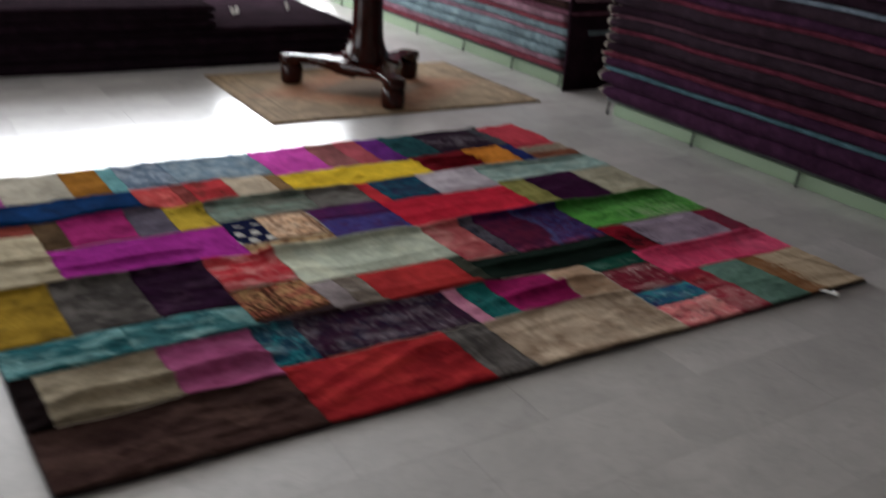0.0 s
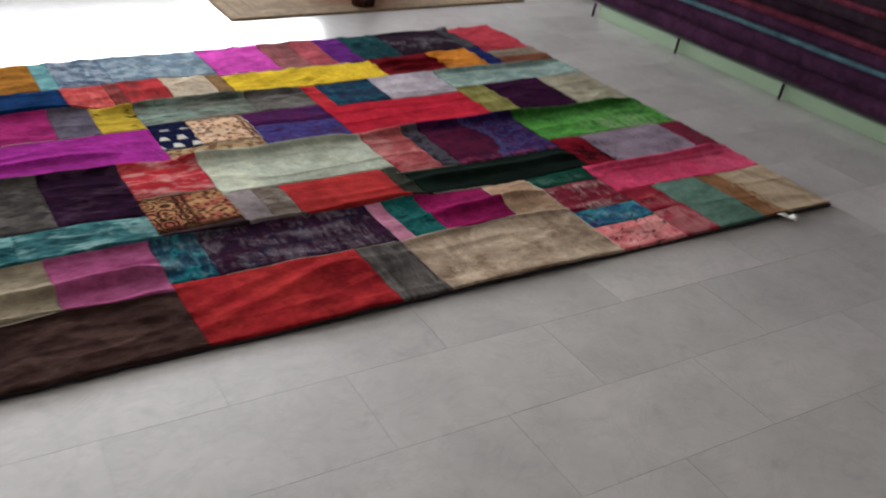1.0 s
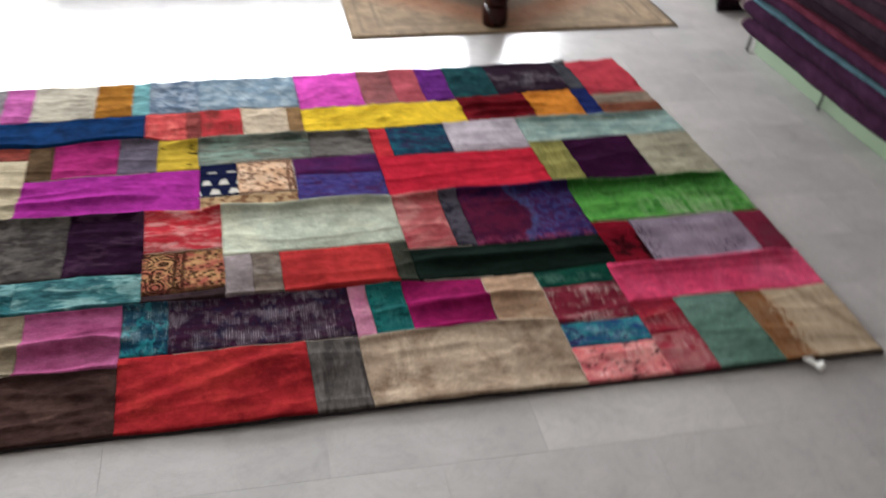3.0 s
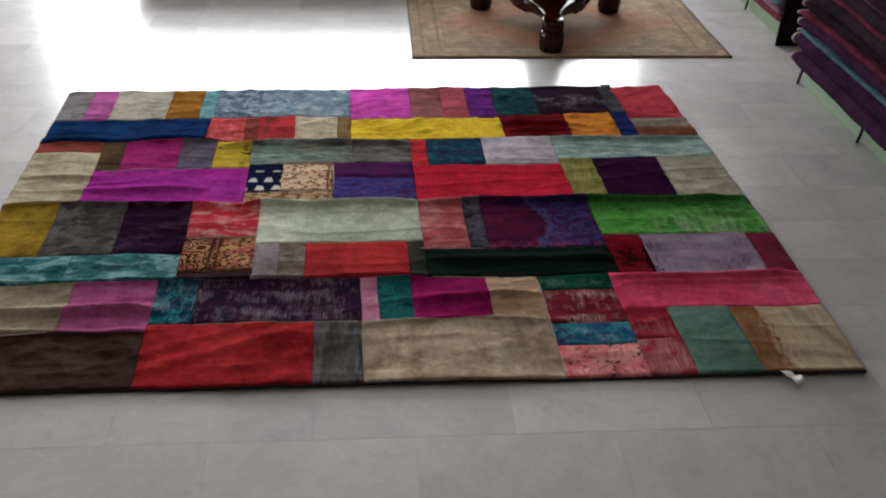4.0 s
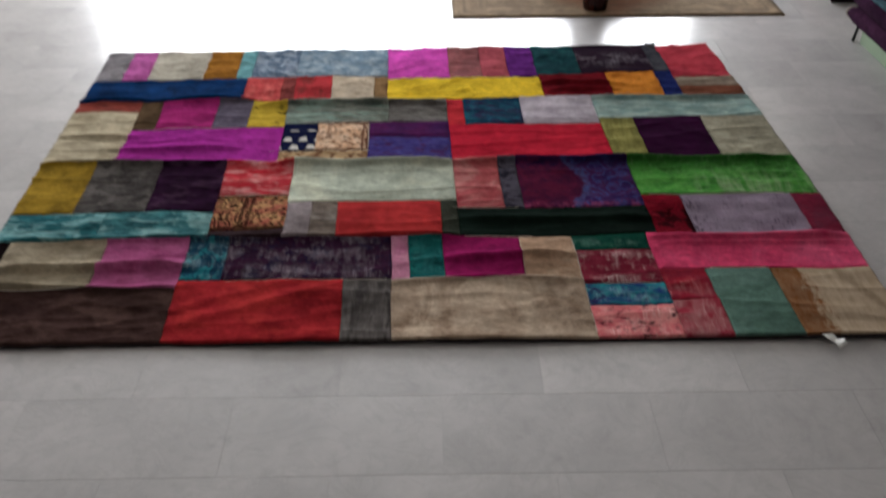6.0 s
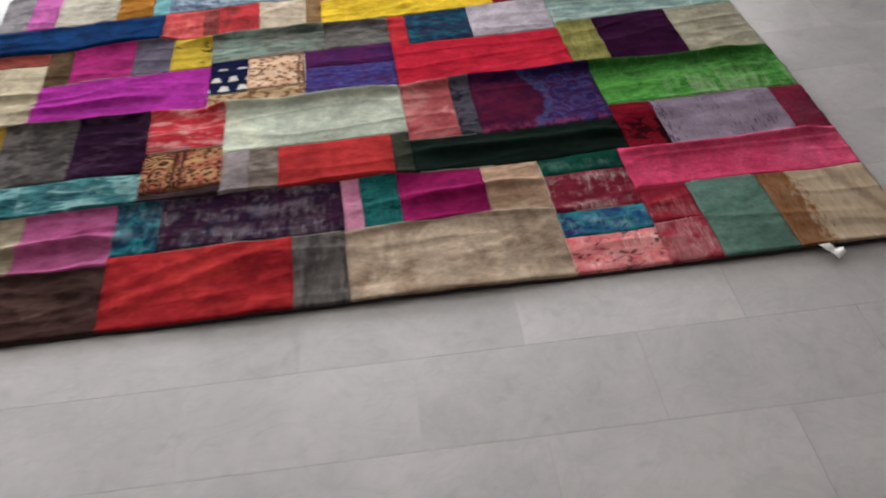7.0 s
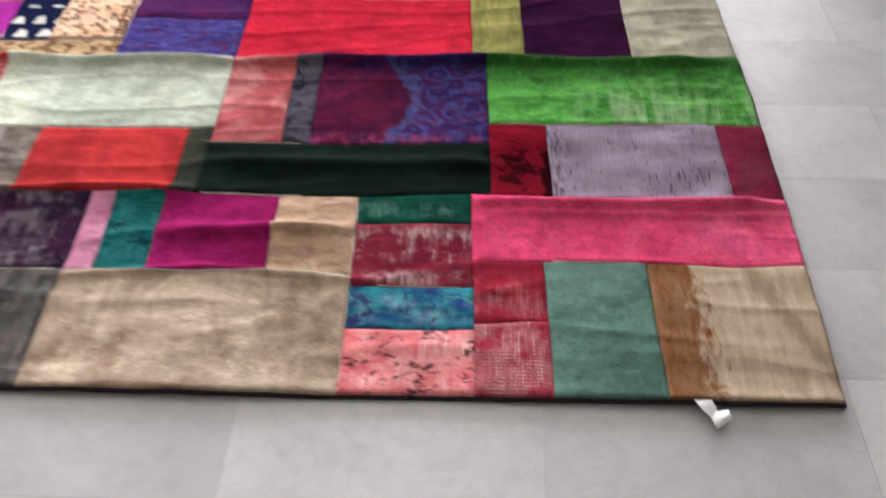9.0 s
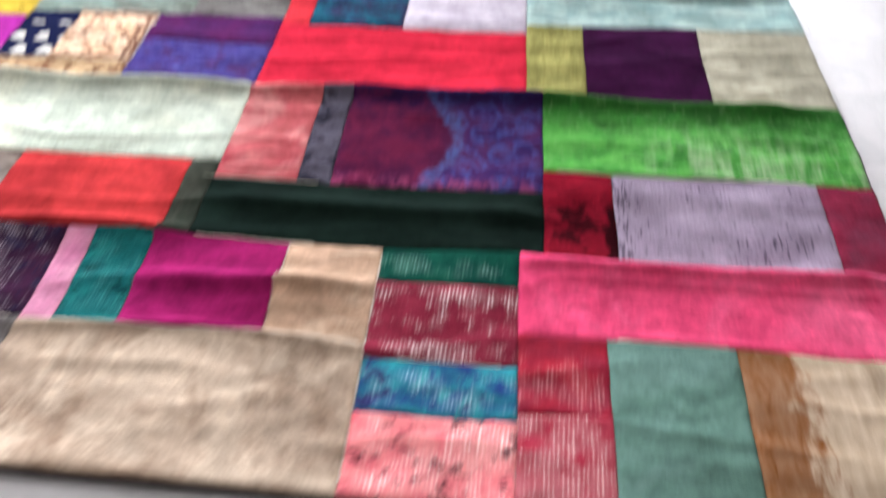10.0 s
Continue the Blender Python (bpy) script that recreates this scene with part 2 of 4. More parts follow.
def lumps(name, x0, y0, y1, ground, white):
    """Dark blue with rows of white mounds."""
    m = wool(name)
    at = m.place()
    split = m.node("ShaderNodeSeparateXYZ")
    m.join(at, split.inputs[0])
    v = m.ramp(split.outputs[1], y0, y1)
    fuzz = m.noise(at, 90.0, 4, 0.7)
    wob = m.math("MULTIPLY", m.math("SUBTRACT", fuzz, 0.5), 0.10)
    c, mask = dull_dye(ground), 0.0
    for low, tall, period, shift in ((0.06, 0.22, 0.056, 0.0), (0.36, 0.20, 0.052, 0.5), (0.72, 0.09, 0.060, 0.2)):
        hump = m.math("SINE", m.math("ADD", m.math("MULTIPLY", split.outputs[0], 6.2832 / period), 6.2832 * shift - 6.2832 * x0 / period), 0.0)
        top = m.math("ADD", m.math("ADD", m.math("MULTIPLY", m.ramp(hump, -0.55, 0.5), tall * 0.9), low - 0.02), wob)
        mask = m.math("MAXIMUM", mask, m.math("MULTIPLY", m.ramp(m.math("SUBTRACT", top, v), -0.01, 0.03), m.ramp(v, low - 0.01, low + 0.02)))
    c = m.mix(m.math("MULTIPLY", mask, 0.85), c, dull_dye(white))
    return m.finish(m.mix(m.ramp(fuzz, 0.5, 0.8, 0.0, 0.15), c, dull_dye("5a5466")), fuzz, 0.003, 0.5)


def patch_axes(m, x0, x1, y0, y1):
    """The patch's own coordinates, 0 to 1 along and across."""
    split = m.node("ShaderNodeSeparateXYZ")
    m.join(m.place(), split.inputs[0])
    return m.ramp(split.outputs[0], x0, x1), m.ramp(split.outputs[1], y0, y1), split


def wool(name):
    m = Nodes(name, 0.92)
    m.bsdf.inputs["Specular IOR Level"].default_value = 0.0
    m.bsdf.inputs["Sheen Weight"].default_value, m.bsdf.inputs["Sheen Roughness"].default_value = SHEEN, 0.45
    return m


def worn_tone(m, c, seed):
    """Blots and pile grain over a colour; gives the colour and a height."""
    at = m.place((1, 1, 1), (seed, seed * 2.1, 0))
    pile, blot = m.noise(at, 210.0, 3, 0.7), m.noise(at, 9.0, 5, 0.62)
    tone = m.math("MULTIPLY", m.ramp(blot, 0.28, 0.72, 0.76, 1.18), m.ramp(pile, 0.25, 0.75, 0.8, 1.16))
    grey = m.node("ShaderNodeCombineColor")
    for i in range(3):
        m.join(tone, grey.inputs[i])
    return m.mix(1.0, c, grey.outputs[0], "MULTIPLY"), m.math("ADD", pile, m.math("MULTIPLY", blot, 2.0))


def threadbare(name, x0, x1, y0, y1, dyes, pale, much, weft, bands, seed, dark="", spots=0.0):
    """Pile worn down to pale warp threads in ragged bands, with dark marks where some pile is left."""
    m = wool(name)
    u, v, split = patch_axes(m, x0, x1, y0, y1)
    drift = m.noise(m.place((1, 1.5, 1), (seed, seed, 0)), 17.0, 6, 0.7, 0.6)
    c = m.mix(m.ramp(drift, 0.40, 0.60), dull_dye(dyes[0]), dull_dye(dyes[1]))
    if len(dyes) > 2:
        c = m.mix(m.ramp(m.noise(m.place((1.4, 1, 1), (seed * 3, 1, 0)), 24.0, 5, 0.65, 0.8), 0.52, 0.60), c, dull_dye(dyes[2]))
    ragged = m.noise(m.place((60, 9, 1), (seed, 0, 0)), 1.0, 5, 0.7)
    cloud = m.noise(m.place((1, 1, 1), (seed * 2, 4, 0)), 15.0, 5, 0.65)
    zone = 0.0
    for centre, half in bands:
        off = m.math("ABSOLUTE", m.math("SUBTRACT", m.math("ADD", v, m.math("MULTIPLY", m.math("SUBTRACT", ragged, 0.5), 0.5)), centre), 0.0)
        zone = m.math("MAXIMUM", zone, m.ramp(off, half * 0.5, half, 1.0, 0.0))
    zone = m.math("MULTIPLY", zone, m.ramp(m.math("ADD", cloud, m.math("MULTIPLY", m.math("SUBTRACT", ragged, 0.5), 0.5)), 0.44, 0.58))
    sway = m.math("MULTIPLY", m.noise(m.place((30, 8, 1), (seed, 9, 0)), 1.0, 3, 0.6), 9.0)
    warp = m.ramp(m.math("SINE", m.math("ADD", sway, m.math("MULTIPLY", split.outputs[0], 6.2832 / 0.0058)), 0.0), 0.0, 0.8)
    if weft:
        warp = m.math("MULTIPLY", warp, m.ramp(m.math("SINE", m.math("ADD", sway, m.math("MULTIPLY", split.outputs[1], 6.2832 / 0.0066)), 0.0), -0.4, 0.5))
    strand = m.ramp(m.noise(m.place((420, 16, 1), (seed, 2, 0)), 1.0, 4, 0.65), 0.44, 0.58)
    c = m.mix(m.math("MULTIPLY", zone, 0.10), c, dull_dye(pale))
    c = m.mix(m.math("MULTIPLY", m.math("MULTIPLY", zone, m.math("MULTIPLY", warp, strand)), much), c, dull_dye(pale))
    if dark:
        mark = m.noise(m.place((1.0, 1.7, 1), (seed * 4, 2, 0)), 30.0, 5, 0.72, 0.5)
        c = m.mix(m.ramp(mark, 0.60 - spots, 0.65 - spots, 0.0, 0.85), c, dull_dye(dark))
    c, height = worn_tone(m, c, seed)
    return m.finish(c, m.math("ADD", height, m.math("MULTIPLY", m.math("MULTIPLY", zone, warp), 0.4)), 0.003, 0.5)


def meadow_green(name, x0, x1, y0, y1):
    """Bright green overdyed wool: fold shade painted dark along the far edge, pale streaks where it is worn."""
    m = wool(name)
    u, v, split = patch_axes(m, x0, x1, y0, y1)
    drift = m.noise(m.place((1, 2.2, 1), (3, 1, 0)), 13.0, 7, 0.7, 0.7)
    c = m.mix(m.ramp(drift, 0.38, 0.58), dull_dye("357f2c"), dull_dye("569f42"))
    # Shade of the far fold, painted as a ragged dark green band.
    shade = m.math("ADD", v, m.math("MULTIPLY", m.math("SUBTRACT", drift, 0.5), 1.5))
    c = m.mix(m.ramp(shade, 0.62, 0.86, 0.0, 0.75), c, dull_dye("1d4a1c"))
    smudge = m.noise(m.place((1, 1.6, 1), (9, 5, 0)), 19.0, 6, 0.7, 0.9)
    c = m.mix(m.math("MULTIPLY", m.ramp(smudge, 0.48, 0.60, 0.0, 0.7), m.ramp(u, 0.0, 0.35, 0.35, 1.0)), c, dull_dye("2a5a26"))
    streak = m.noise(m.place((46, 5, 1), (2, 7, 0)), 1.0, 5, 0.66)
    worn = m.math("MULTIPLY", m.ramp(streak, 0.44, 0.62), m.math("MULTIPLY", m.ramp(u, 0.25, 0.45), m.ramp(m.math("ADD", v, m.math("MULTIPLY", smudge, 0.6)), 0.55, 1.05, 0.62, 0.0)))
    c = m.mix(m.math("MULTIPLY", worn, 0.8), c, dull_dye("a2b48e"))
    fine = m.noise(m.place((90, 40, 1), (1, 1, 0)), 1.0, 4, 0.7)
    c = m.mix(m.ramp(fine, 0.54, 0.68, 0.0, 0.22), c, dull_dye("8fb07a"))
    c, height = worn_tone(m, c, 4.0)
    return m.finish(c, m.math("ADD", height, m.math("MULTIPLY", streak, 0.6)), 0.003, 0.5)


def scrolled(name, x0, x1, y0, y1):
    """Wine red ground meeting a violet border with blue scrolls along a scalloped line."""
    m = wool(name)
    u, v, split = patch_axes(m, x0, x1, y0, y1)
    wob = m.noise(m.place((1, 1, 1), (6, 2, 0)), 24.0, 5, 0.65)
    fuzz = m.noise(m.place(), 90.0, 4, 0.7)
    bow = m.math("ADD", m.math("MULTIPLY", m.math("SINE", m.math("MULTIPLY", v, 3.4), 0.0), 0.14), m.math("MULTIPLY", m.math("SUBTRACT", wob, 0.5), 0.22))
    line = m.math("SUBTRACT", u, m.math("ADD", bow, 0.33))
    wine = m.mix(m.ramp(wob, 0.4, 0.6), dull_dye("661c3c"), dull_dye("4c1a3c"))
    violet = m.mix(m.ramp(wob, 0.40, 0.58), dull_dye("38245a"), dull_dye("502854"))
    cells = m.node("ShaderNodeTexVoronoi")
    cells.inputs["Scale"].default_value = 17.0
    m.join(m.place((1, 1, 1), (4, 1, 0)), cells.inputs["Vector"])
    rings = m.math("SINE", m.math("ADD", m.math("MULTIPLY", cells.outputs["Distance"], 15.0), m.math("MULTIPLY", wob, 17.0)), 0.0)
    violet = m.mix(m.math("MULTIPLY", m.ramp(rings, 0.0, 0.9, 0.0, 0.8), m.ramp(fuzz, 0.38, 0.60, 0.25, 0.9)), violet, dull_dye("405290"))
    c = m.mix(m.ramp(line, -0.015, 0.015), wine, violet)
    rim = m.ramp(m.math("ABSOLUTE", m.math("SUBTRACT", line, 0.035), 0.0), 0.015, 0.045, 0.5, 0.0)
    c = m.mix(m.math("MULTIPLY", rim, m.ramp(fuzz, 0.35, 0.55)), c, dull_dye("4c6496"))
    # Far edge painted darker for the shade of its fold.
    c = m.mix(m.ramp(m.math("ADD", v, m.math("MULTIPLY", m.math("SUBTRACT", wob, 0.5), 0.5)), 0.80, 0.92, 0.0, 0.7), c, dull_dye("231a46"))
    dash = m.math("MULTIPLY", m.ramp(v, 0.03, 0.16, 1.0, 0.0), m.ramp(m.noise(m.place((60, 30, 1)), 1.0, 3, 0.6), 0.46, 0.58))
    c = m.mix(m.math("MULTIPLY", dash, 0.7), c, dull_dye("963e62"))
    c, height = worn_tone(m, c, 7.0)
    return m.finish(c, height, 0.003, 0.5)


def ticked(name, x0, x1, y0, y1):
    """Lilac grey corded wool with dark upright ticks, thickest by one side."""
    m = wool(name)
    u, v, split = patch_axes(m, x0, x1, y0, y1)
    cord = m.ramp(m.noise(m.place((240, 9, 1), (8, 2, 0)), 1.0, 3, 0.6), 0.3, 0.7)
    cloud = m.noise(m.place((1, 1, 1), (5, 3, 0)), 11.0, 5, 0.6)
    c = m.mix(m.ramp(cloud, 0.35, 0.65), dull_dye("9a8a9a"), dull_dye("857586"))
    c = m.mix(m.math("MULTIPLY", cord, 0.35), c, dull_dye("6a5c6c"))
    tick = m.noise(m.place((230, 24, 1), (3, 0, 0)), 1.0, 3, 0.6)
    reach = m.math("ADD", tick, m.math("ADD", m.ramp(u, 0.0, 0.10, 0.12, 0.0), m.math("MULTIPLY", m.math("SUBTRACT", cloud, 0.5), 0.35)))
    c = m.mix(m.ramp(reach, 0.61, 0.68, 0.0, 0.75), c, dull_dye("332a38"))
    c, height = worn_tone(m, c, 9.0)
    return m.finish(c, m.math("ADD", height, m.math("MULTIPLY", cord, 0.25)), 0.003, 0.5)


def blackened(name, x0, x1, y0, y1):
    """Deep red wool with a ragged black motif and a black bar."""
    m = wool(name)
    u, v, split = patch_axes(m, x0, x1, y0, y1)
    wob = m.noise(m.place((1, 1.3, 1), (2, 8, 0)), 30.0, 5, 0.66, 0.6)
    c = m.mix(m.ramp(wob, 0.35, 0.65), dull_dye("8c0c24"), dull_dye("6c0a1c"))
    dx, dy = m.math("SUBTRACT", u, 0.32), m.math("MULTIPLY", m.math("SUBTRACT", v, 0.42), 1.25)
    blot = m.math("SQRT", m.math("ADD", m.math("MULTIPLY", dx, dx), m.math("MULTIPLY", dy, dy)), 0.0)
    blot = m.ramp(m.math("ADD", blot, m.math("MULTIPLY", m.math("SUBTRACT", wob, 0.5), 2.4)), 0.16, 0.30, 0.85, 0.0)
    bar = m.math("ADD", m.math("ABSOLUTE", m.math("SUBTRACT", u, 0.86), 0.0), m.math("MULTIPLY", m.math("SUBTRACT", wob, 0.5), 0.5))
    bar = m.math("MULTIPLY", m.ramp(bar, 0.07, 0.12, 0.9, 0.0), m.ramp(v, 0.60, 0.72, 1.0, 0.0))
    c = m.mix(m.math("MAXIMUM", blot, bar), c, dull_dye("12060b"))
    c, height = worn_tone(m, c, 3.0)
    return m.finish(c, height, 0.003, 0.5)


def varnished(name, text):
    m = Nodes(name, 0.36)
    m.bsdf.inputs["Specular IOR Level"].default_value = 0.0
    at = m.place((9, 9, 1.2))
    grain = m.noise(at, 6.0, 8, 0.65, 1.2)
    m.bsdf.inputs["Coat Weight"].default_value, m.bsdf.inputs["Coat Roughness"].default_value = 0.55, 0.07
    return m.finish(m.mix(m.ramp(grain, 0.3, 0.7), srgb(text), srgb("200a07")), grain, 0.001, 0.2)


def wall_paint(name, text):
    m = Nodes(name, 0.75)
    at = m.place(source="World")
    c = srgb(text)
    dark = tuple(v * 0.9 for v in c[:3]) + (1.0,)
    return m.finish(m.mix(m.ramp(m.noise(at, 1.4, 6), 0.3, 0.7), dark, c), m.noise(at, 120.0), 0.001, 0.3)


STONE = marble_tile("polished_grey_marble")
GROUT = plain("tile_joint", "aeaba8", 0.8, 0, 80)
PAINT = wall_paint("white_wall_paint", "9a968f")
CEIL = wall_paint("ceiling_paint", "bab7b3")
GREEN = wall_paint("pale_green_paint", "7c8e74")
BLACK_METAL = plain("black_painted_steel", "121114", 0.7, 0.0)
WOOD = varnished("dark_varnished_wood", "330f0b")
BACKING = plain("dark_felt_backing", "261b1e", 0.95, 0, 200, 0.3)
TAG = plain("white_label_cloth", "f2f0ec", 0.7, 0, 150, 0.05)
TAB = plain("grey_label_cloth", "5d5d60", 0.8, 0, 150, 0.05)
FRAME_PAINT = plain("white_window_paint", "dedbd6", 0.4)


# ---- mesh helpers ----
def thing(name, label, category, at=(0, 0, 0), group="", kind=""):
    ob = new(name)
    ob.location = at
    ob.empty_display_size = 0.1
    return tagged(ob, label, category, group, kind)


def part(name, bm, material, parent=None, label="", smooth=True):
    """Links a bmesh as one mesh object, in the space of its parent."""
    mesh = bpy.data.meshes.new(name)
    bmesh.ops.recalc_face_normals(bm, faces=bm.faces)
    bm.to_mesh(mesh)
    bm.free()
    mesh.materials.append(material)
    if smooth:
        mesh.shade_smooth()
    ob = new(name, mesh)
    ob.parent = parent
    return tagged(ob, label)


def box(bm, x0, x1, y0, y1, z0, z1, bevel=0.0):
    made = bmesh.ops.create_cube(bm, size=1, matrix=Matrix.Translation(((x0 + x1) / 2, (y0 + y1) / 2, (z0 + z1) / 2)) @ Matrix.Diagonal((x1 - x0, y1 - y0, z1 - z0, 1)))
    if bevel:
        edges = list({e for v in made["verts"] for e in v.link_edges})
        bmesh.ops.bevel(bm, geom=edges, offset=bevel, segments=2, affect="EDGES", profile=0.6)
    return bm


def boxed(*a, **k):
    return box(bmesh.new(), *a, **k)


def lathe(profile, at=(0, 0), n=32):
    """A turned solid from (radius, height) pairs."""
    bm = bmesh.new()
    rings = []
    for r, z in profile:
        ring = []
        for i in range(n):
            a = 2 * math.pi * i / n
            ring.append(bm.verts.new((at[0] + r * math.cos(a), at[1] + r * math.sin(a), z)))
        rings.append(ring)
    for low, high in zip(rings, rings[1:]):
        for i in range(n):
            bm.faces.new((low[i], low[(i + 1) % n], high[(i + 1) % n], high[i]))
    bm.faces.new(rings[0][::-1])
    bm.faces.new(rings[-1])
    return bm


# ---- the room ----
def structure(name, bm, material, label, smooth=False):
    ob = part(name, bm, material, None, label, smooth)
    return tagged(ob, category="floor" if name == "floor" else name.split("_")[0], kind="structure")


T = 0.2
floor = structure("floor", boxed(ROOM_W - T, ROOM_E + T, ROOM_S - T, ROOM_N + T, -0.14, -0.0010), GROUT, "pale grey polished marble tile floor in running bond")
structure("ceiling", boxed(ROOM_W - T, ROOM_E + T, ROOM_S - T, ROOM_N + T, ROOM_H, ROOM_H + 0.15), CEIL, "plain white painted ceiling of the showroom")
# West wall, cut open for the added fill lamp.
bm = bmesh.new()
box(bm, ROOM_W - T, ROOM_W, ROOM_S, SIDE_S, -0.0035, ROOM_H)
box(bm, ROOM_W - T, ROOM_W, SIDE_N, ROOM_N, -0.0035, ROOM_H)
box(bm, ROOM_W - T, ROOM_W, SIDE_S, SIDE_N, SIDE_T, ROOM_H)
box(bm, ROOM_W - T, ROOM_W, SIDE_S, SIDE_N, -0.0035, SIDE_B)
structure("wall_west", bm, PAINT, "white wall with an added opening for the fill lamp")
structure("wall_east", boxed(ROOM_E, ROOM_E + T, ROOM_S, ROOM_N, -0.0035, ROOM_H), PAINT, "white painted wall behind the carpet stacks")
structure("wall_south", boxed(ROOM_W - T, ROOM_E + T, ROOM_S - T, ROOM_S, -0.0035, ROOM_H), PAINT, "plain white painted showroom wall")
bm = bmesh.new()
box(bm, ROOM_W - T, WIN_W, ROOM_N, ROOM_N + T, -0.0035, ROOM_H)
box(bm, WIN_E, ROOM_E + T, ROOM_N, ROOM_N + T, -0.0035, ROOM_H)
box(bm, WIN_W, WIN_E, ROOM_N, ROOM_N + T, WIN_T, ROOM_H)
box(bm, WIN_W, WIN_E, ROOM_N, ROOM_N + T, -0.0035, WIN_B)
structure("wall_north", bm, PAINT, "white wall with a wide shop window opening")
structure("ground", boxed(-60, 60, ROOM_N + T, 120, -0.3, -0.15), wall_paint("pale_paving", "b9b4aa"), "pale sunlit paving outside the window")

# ---- tools for the rug ----
RUG_W, RUG_D = 2.40, 1.84
CORNERS = [Vector((0.0, 0.0)), Vector((2.40, 0.0)), Vector((2.360, 1.870)), Vector((-0.072, 1.825))]
RIDGES = [  # along x from, to, at y, height, half width
    (1.86, 2.38, 0.425, 0.010, 0.016), (1.12, 1.64, 0.245, 0.005, 0.010), (0.05, 1.30, 0.452, 0.008, 0.014), (1.33, 1.88, 0.53, 0.007, 0.022),
    (1.28, 1.63, 0.345, 0.009, 0.020), (0.05, 0.56, 0.315, 0.012, 0.022), (0.75, 1.30, 0.885, 0.010, 0.014), (1.32, 2.35, 0.880, 0.010, 0.016),
    (0.00, 0.70, 0.900, 0.008, 0.014), (0.20, 0.62, 1.00, 0.006, 0.022), (0.65, 1.33, 1.33, 0.009, 0.016), (0.00, 0.62, 1.37, 0.009, 0.016),
    (1.69, 1.95, 1.475, 0.010, 0.016), (1.72, 1.95, 1.415, 0.008, 0.014), (1.88, 2.39, 0.404, 0.003, 0.008), (1.83, 2.38, 1.34, 0.006, 0.014), (0.00, 0.25, 1.10, 0.007, 0.020), (0.00, 0.56, 0.22, 0.008, 0.014),
]


def rug_height(x, y):
    h = 0.006 * noise.noise((x * 2.6, y * 5.7, 0.3)) + 0.0028 * noise.noise((x * 6.0, y * 14.0, 2.0)) + 0.0013 * noise.noise((x * 24.0, y * 40.0, 6.0))
    crease = 1.0 - abs(noise.noise((x * 2.2, y * 11.0, 14.0))) * 2.2
    h += 0.0034 * max(0.0, crease) ** 5
    pucker = 1.0 - abs(noise.noise((x * 5.0 + y * 2.0, y * 9.0 - x * 1.5, 21.0))) * 2.4
    h += 0.0030 * max(0.0, pucker) ** 6 * max(0.0, 0.4 + 1.6 * noise.noise((x * 1.7, y * 2.6, 30.0)))
    if y > 1.30:
        gather = 1.0 - abs(noise.noise((x * 9.0 - y * 4.0, y * 6.0, 25.0))) * 2.4
        h += 0.0050 * min(1.0, (y - 1.30) / 0.1) * max(0.0, gather) ** 4
    h = max(h, -0.003)
    for x0, x1, yr, tall, wide in RIDGES:
        side = min(1.0, max(0.0, (x - x0 + 0.04) / 0.10)) * min(1.0, max(0.0, (x1 + 0.04 - x) / 0.10))
        if side > 0:
            off = y - yr - 0.012 * noise.noise((x * 4.0, yr * 31.0, 1.0))
            h += 2.5 * side * tall * math.exp(-(off / ((1.0 if off > 0 else 0.62) * wide)) ** 2) * (0.75 + 0.5 * noise.noise((x * 5.0, yr * 17.0, 4.0)))
    if y < 0.05:
        h += 0.005 * (0.6 + noise.noise((x * 2.4, 3.0, 1.0))) * (1 - y / 0.05)
    d = (x - 0.55) * 0.42 - (y - 0.05)
    if 0.5 < x < 1.0 and y < 0.26:
        h += 0.005 * math.exp(-(d / 0.02) ** 2) + 0.004 * math.exp(-((d + 0.07) / 0.018) ** 2)
    return h


def rug_place(x, y):
    u, v = x / RUG_W, y / RUG_D
    a, b, c, d = CORNERS
    p = a * (1 - u) * (1 - v) + b * u * (1 - v) + c * u * v + d * (1 - u) * v
    edge = min(x, RUG_W - x, y, RUG_D - y)
    p.x += 0.104 * v * (1 - v) * max(0.0, (x - 1.9) / 0.5) ** 2
    wave = 0.004 * noise.noise((x * 3.0, y * 3.0, 9.0)) if edge < 0.05 else 0.0
    return p.x + wave + 0.004 * noise.noise((x * 3.0, y * 7.0, 11.0)) * min(1.0, edge / 0.1), p.y + wave + 0.007 * noise.noise((x * 5.0, y * 3.0, 5.0)) * min(1.0, edge / 0.1)


def spread(a, b, step):
    n = max(2, round((b - a - 0.016) / step))
    return [a, a + 0.003] + [a + 0.008 + (b - a - 0.016) * i / n for i in range(n + 1)] + [b - 0.003, b]


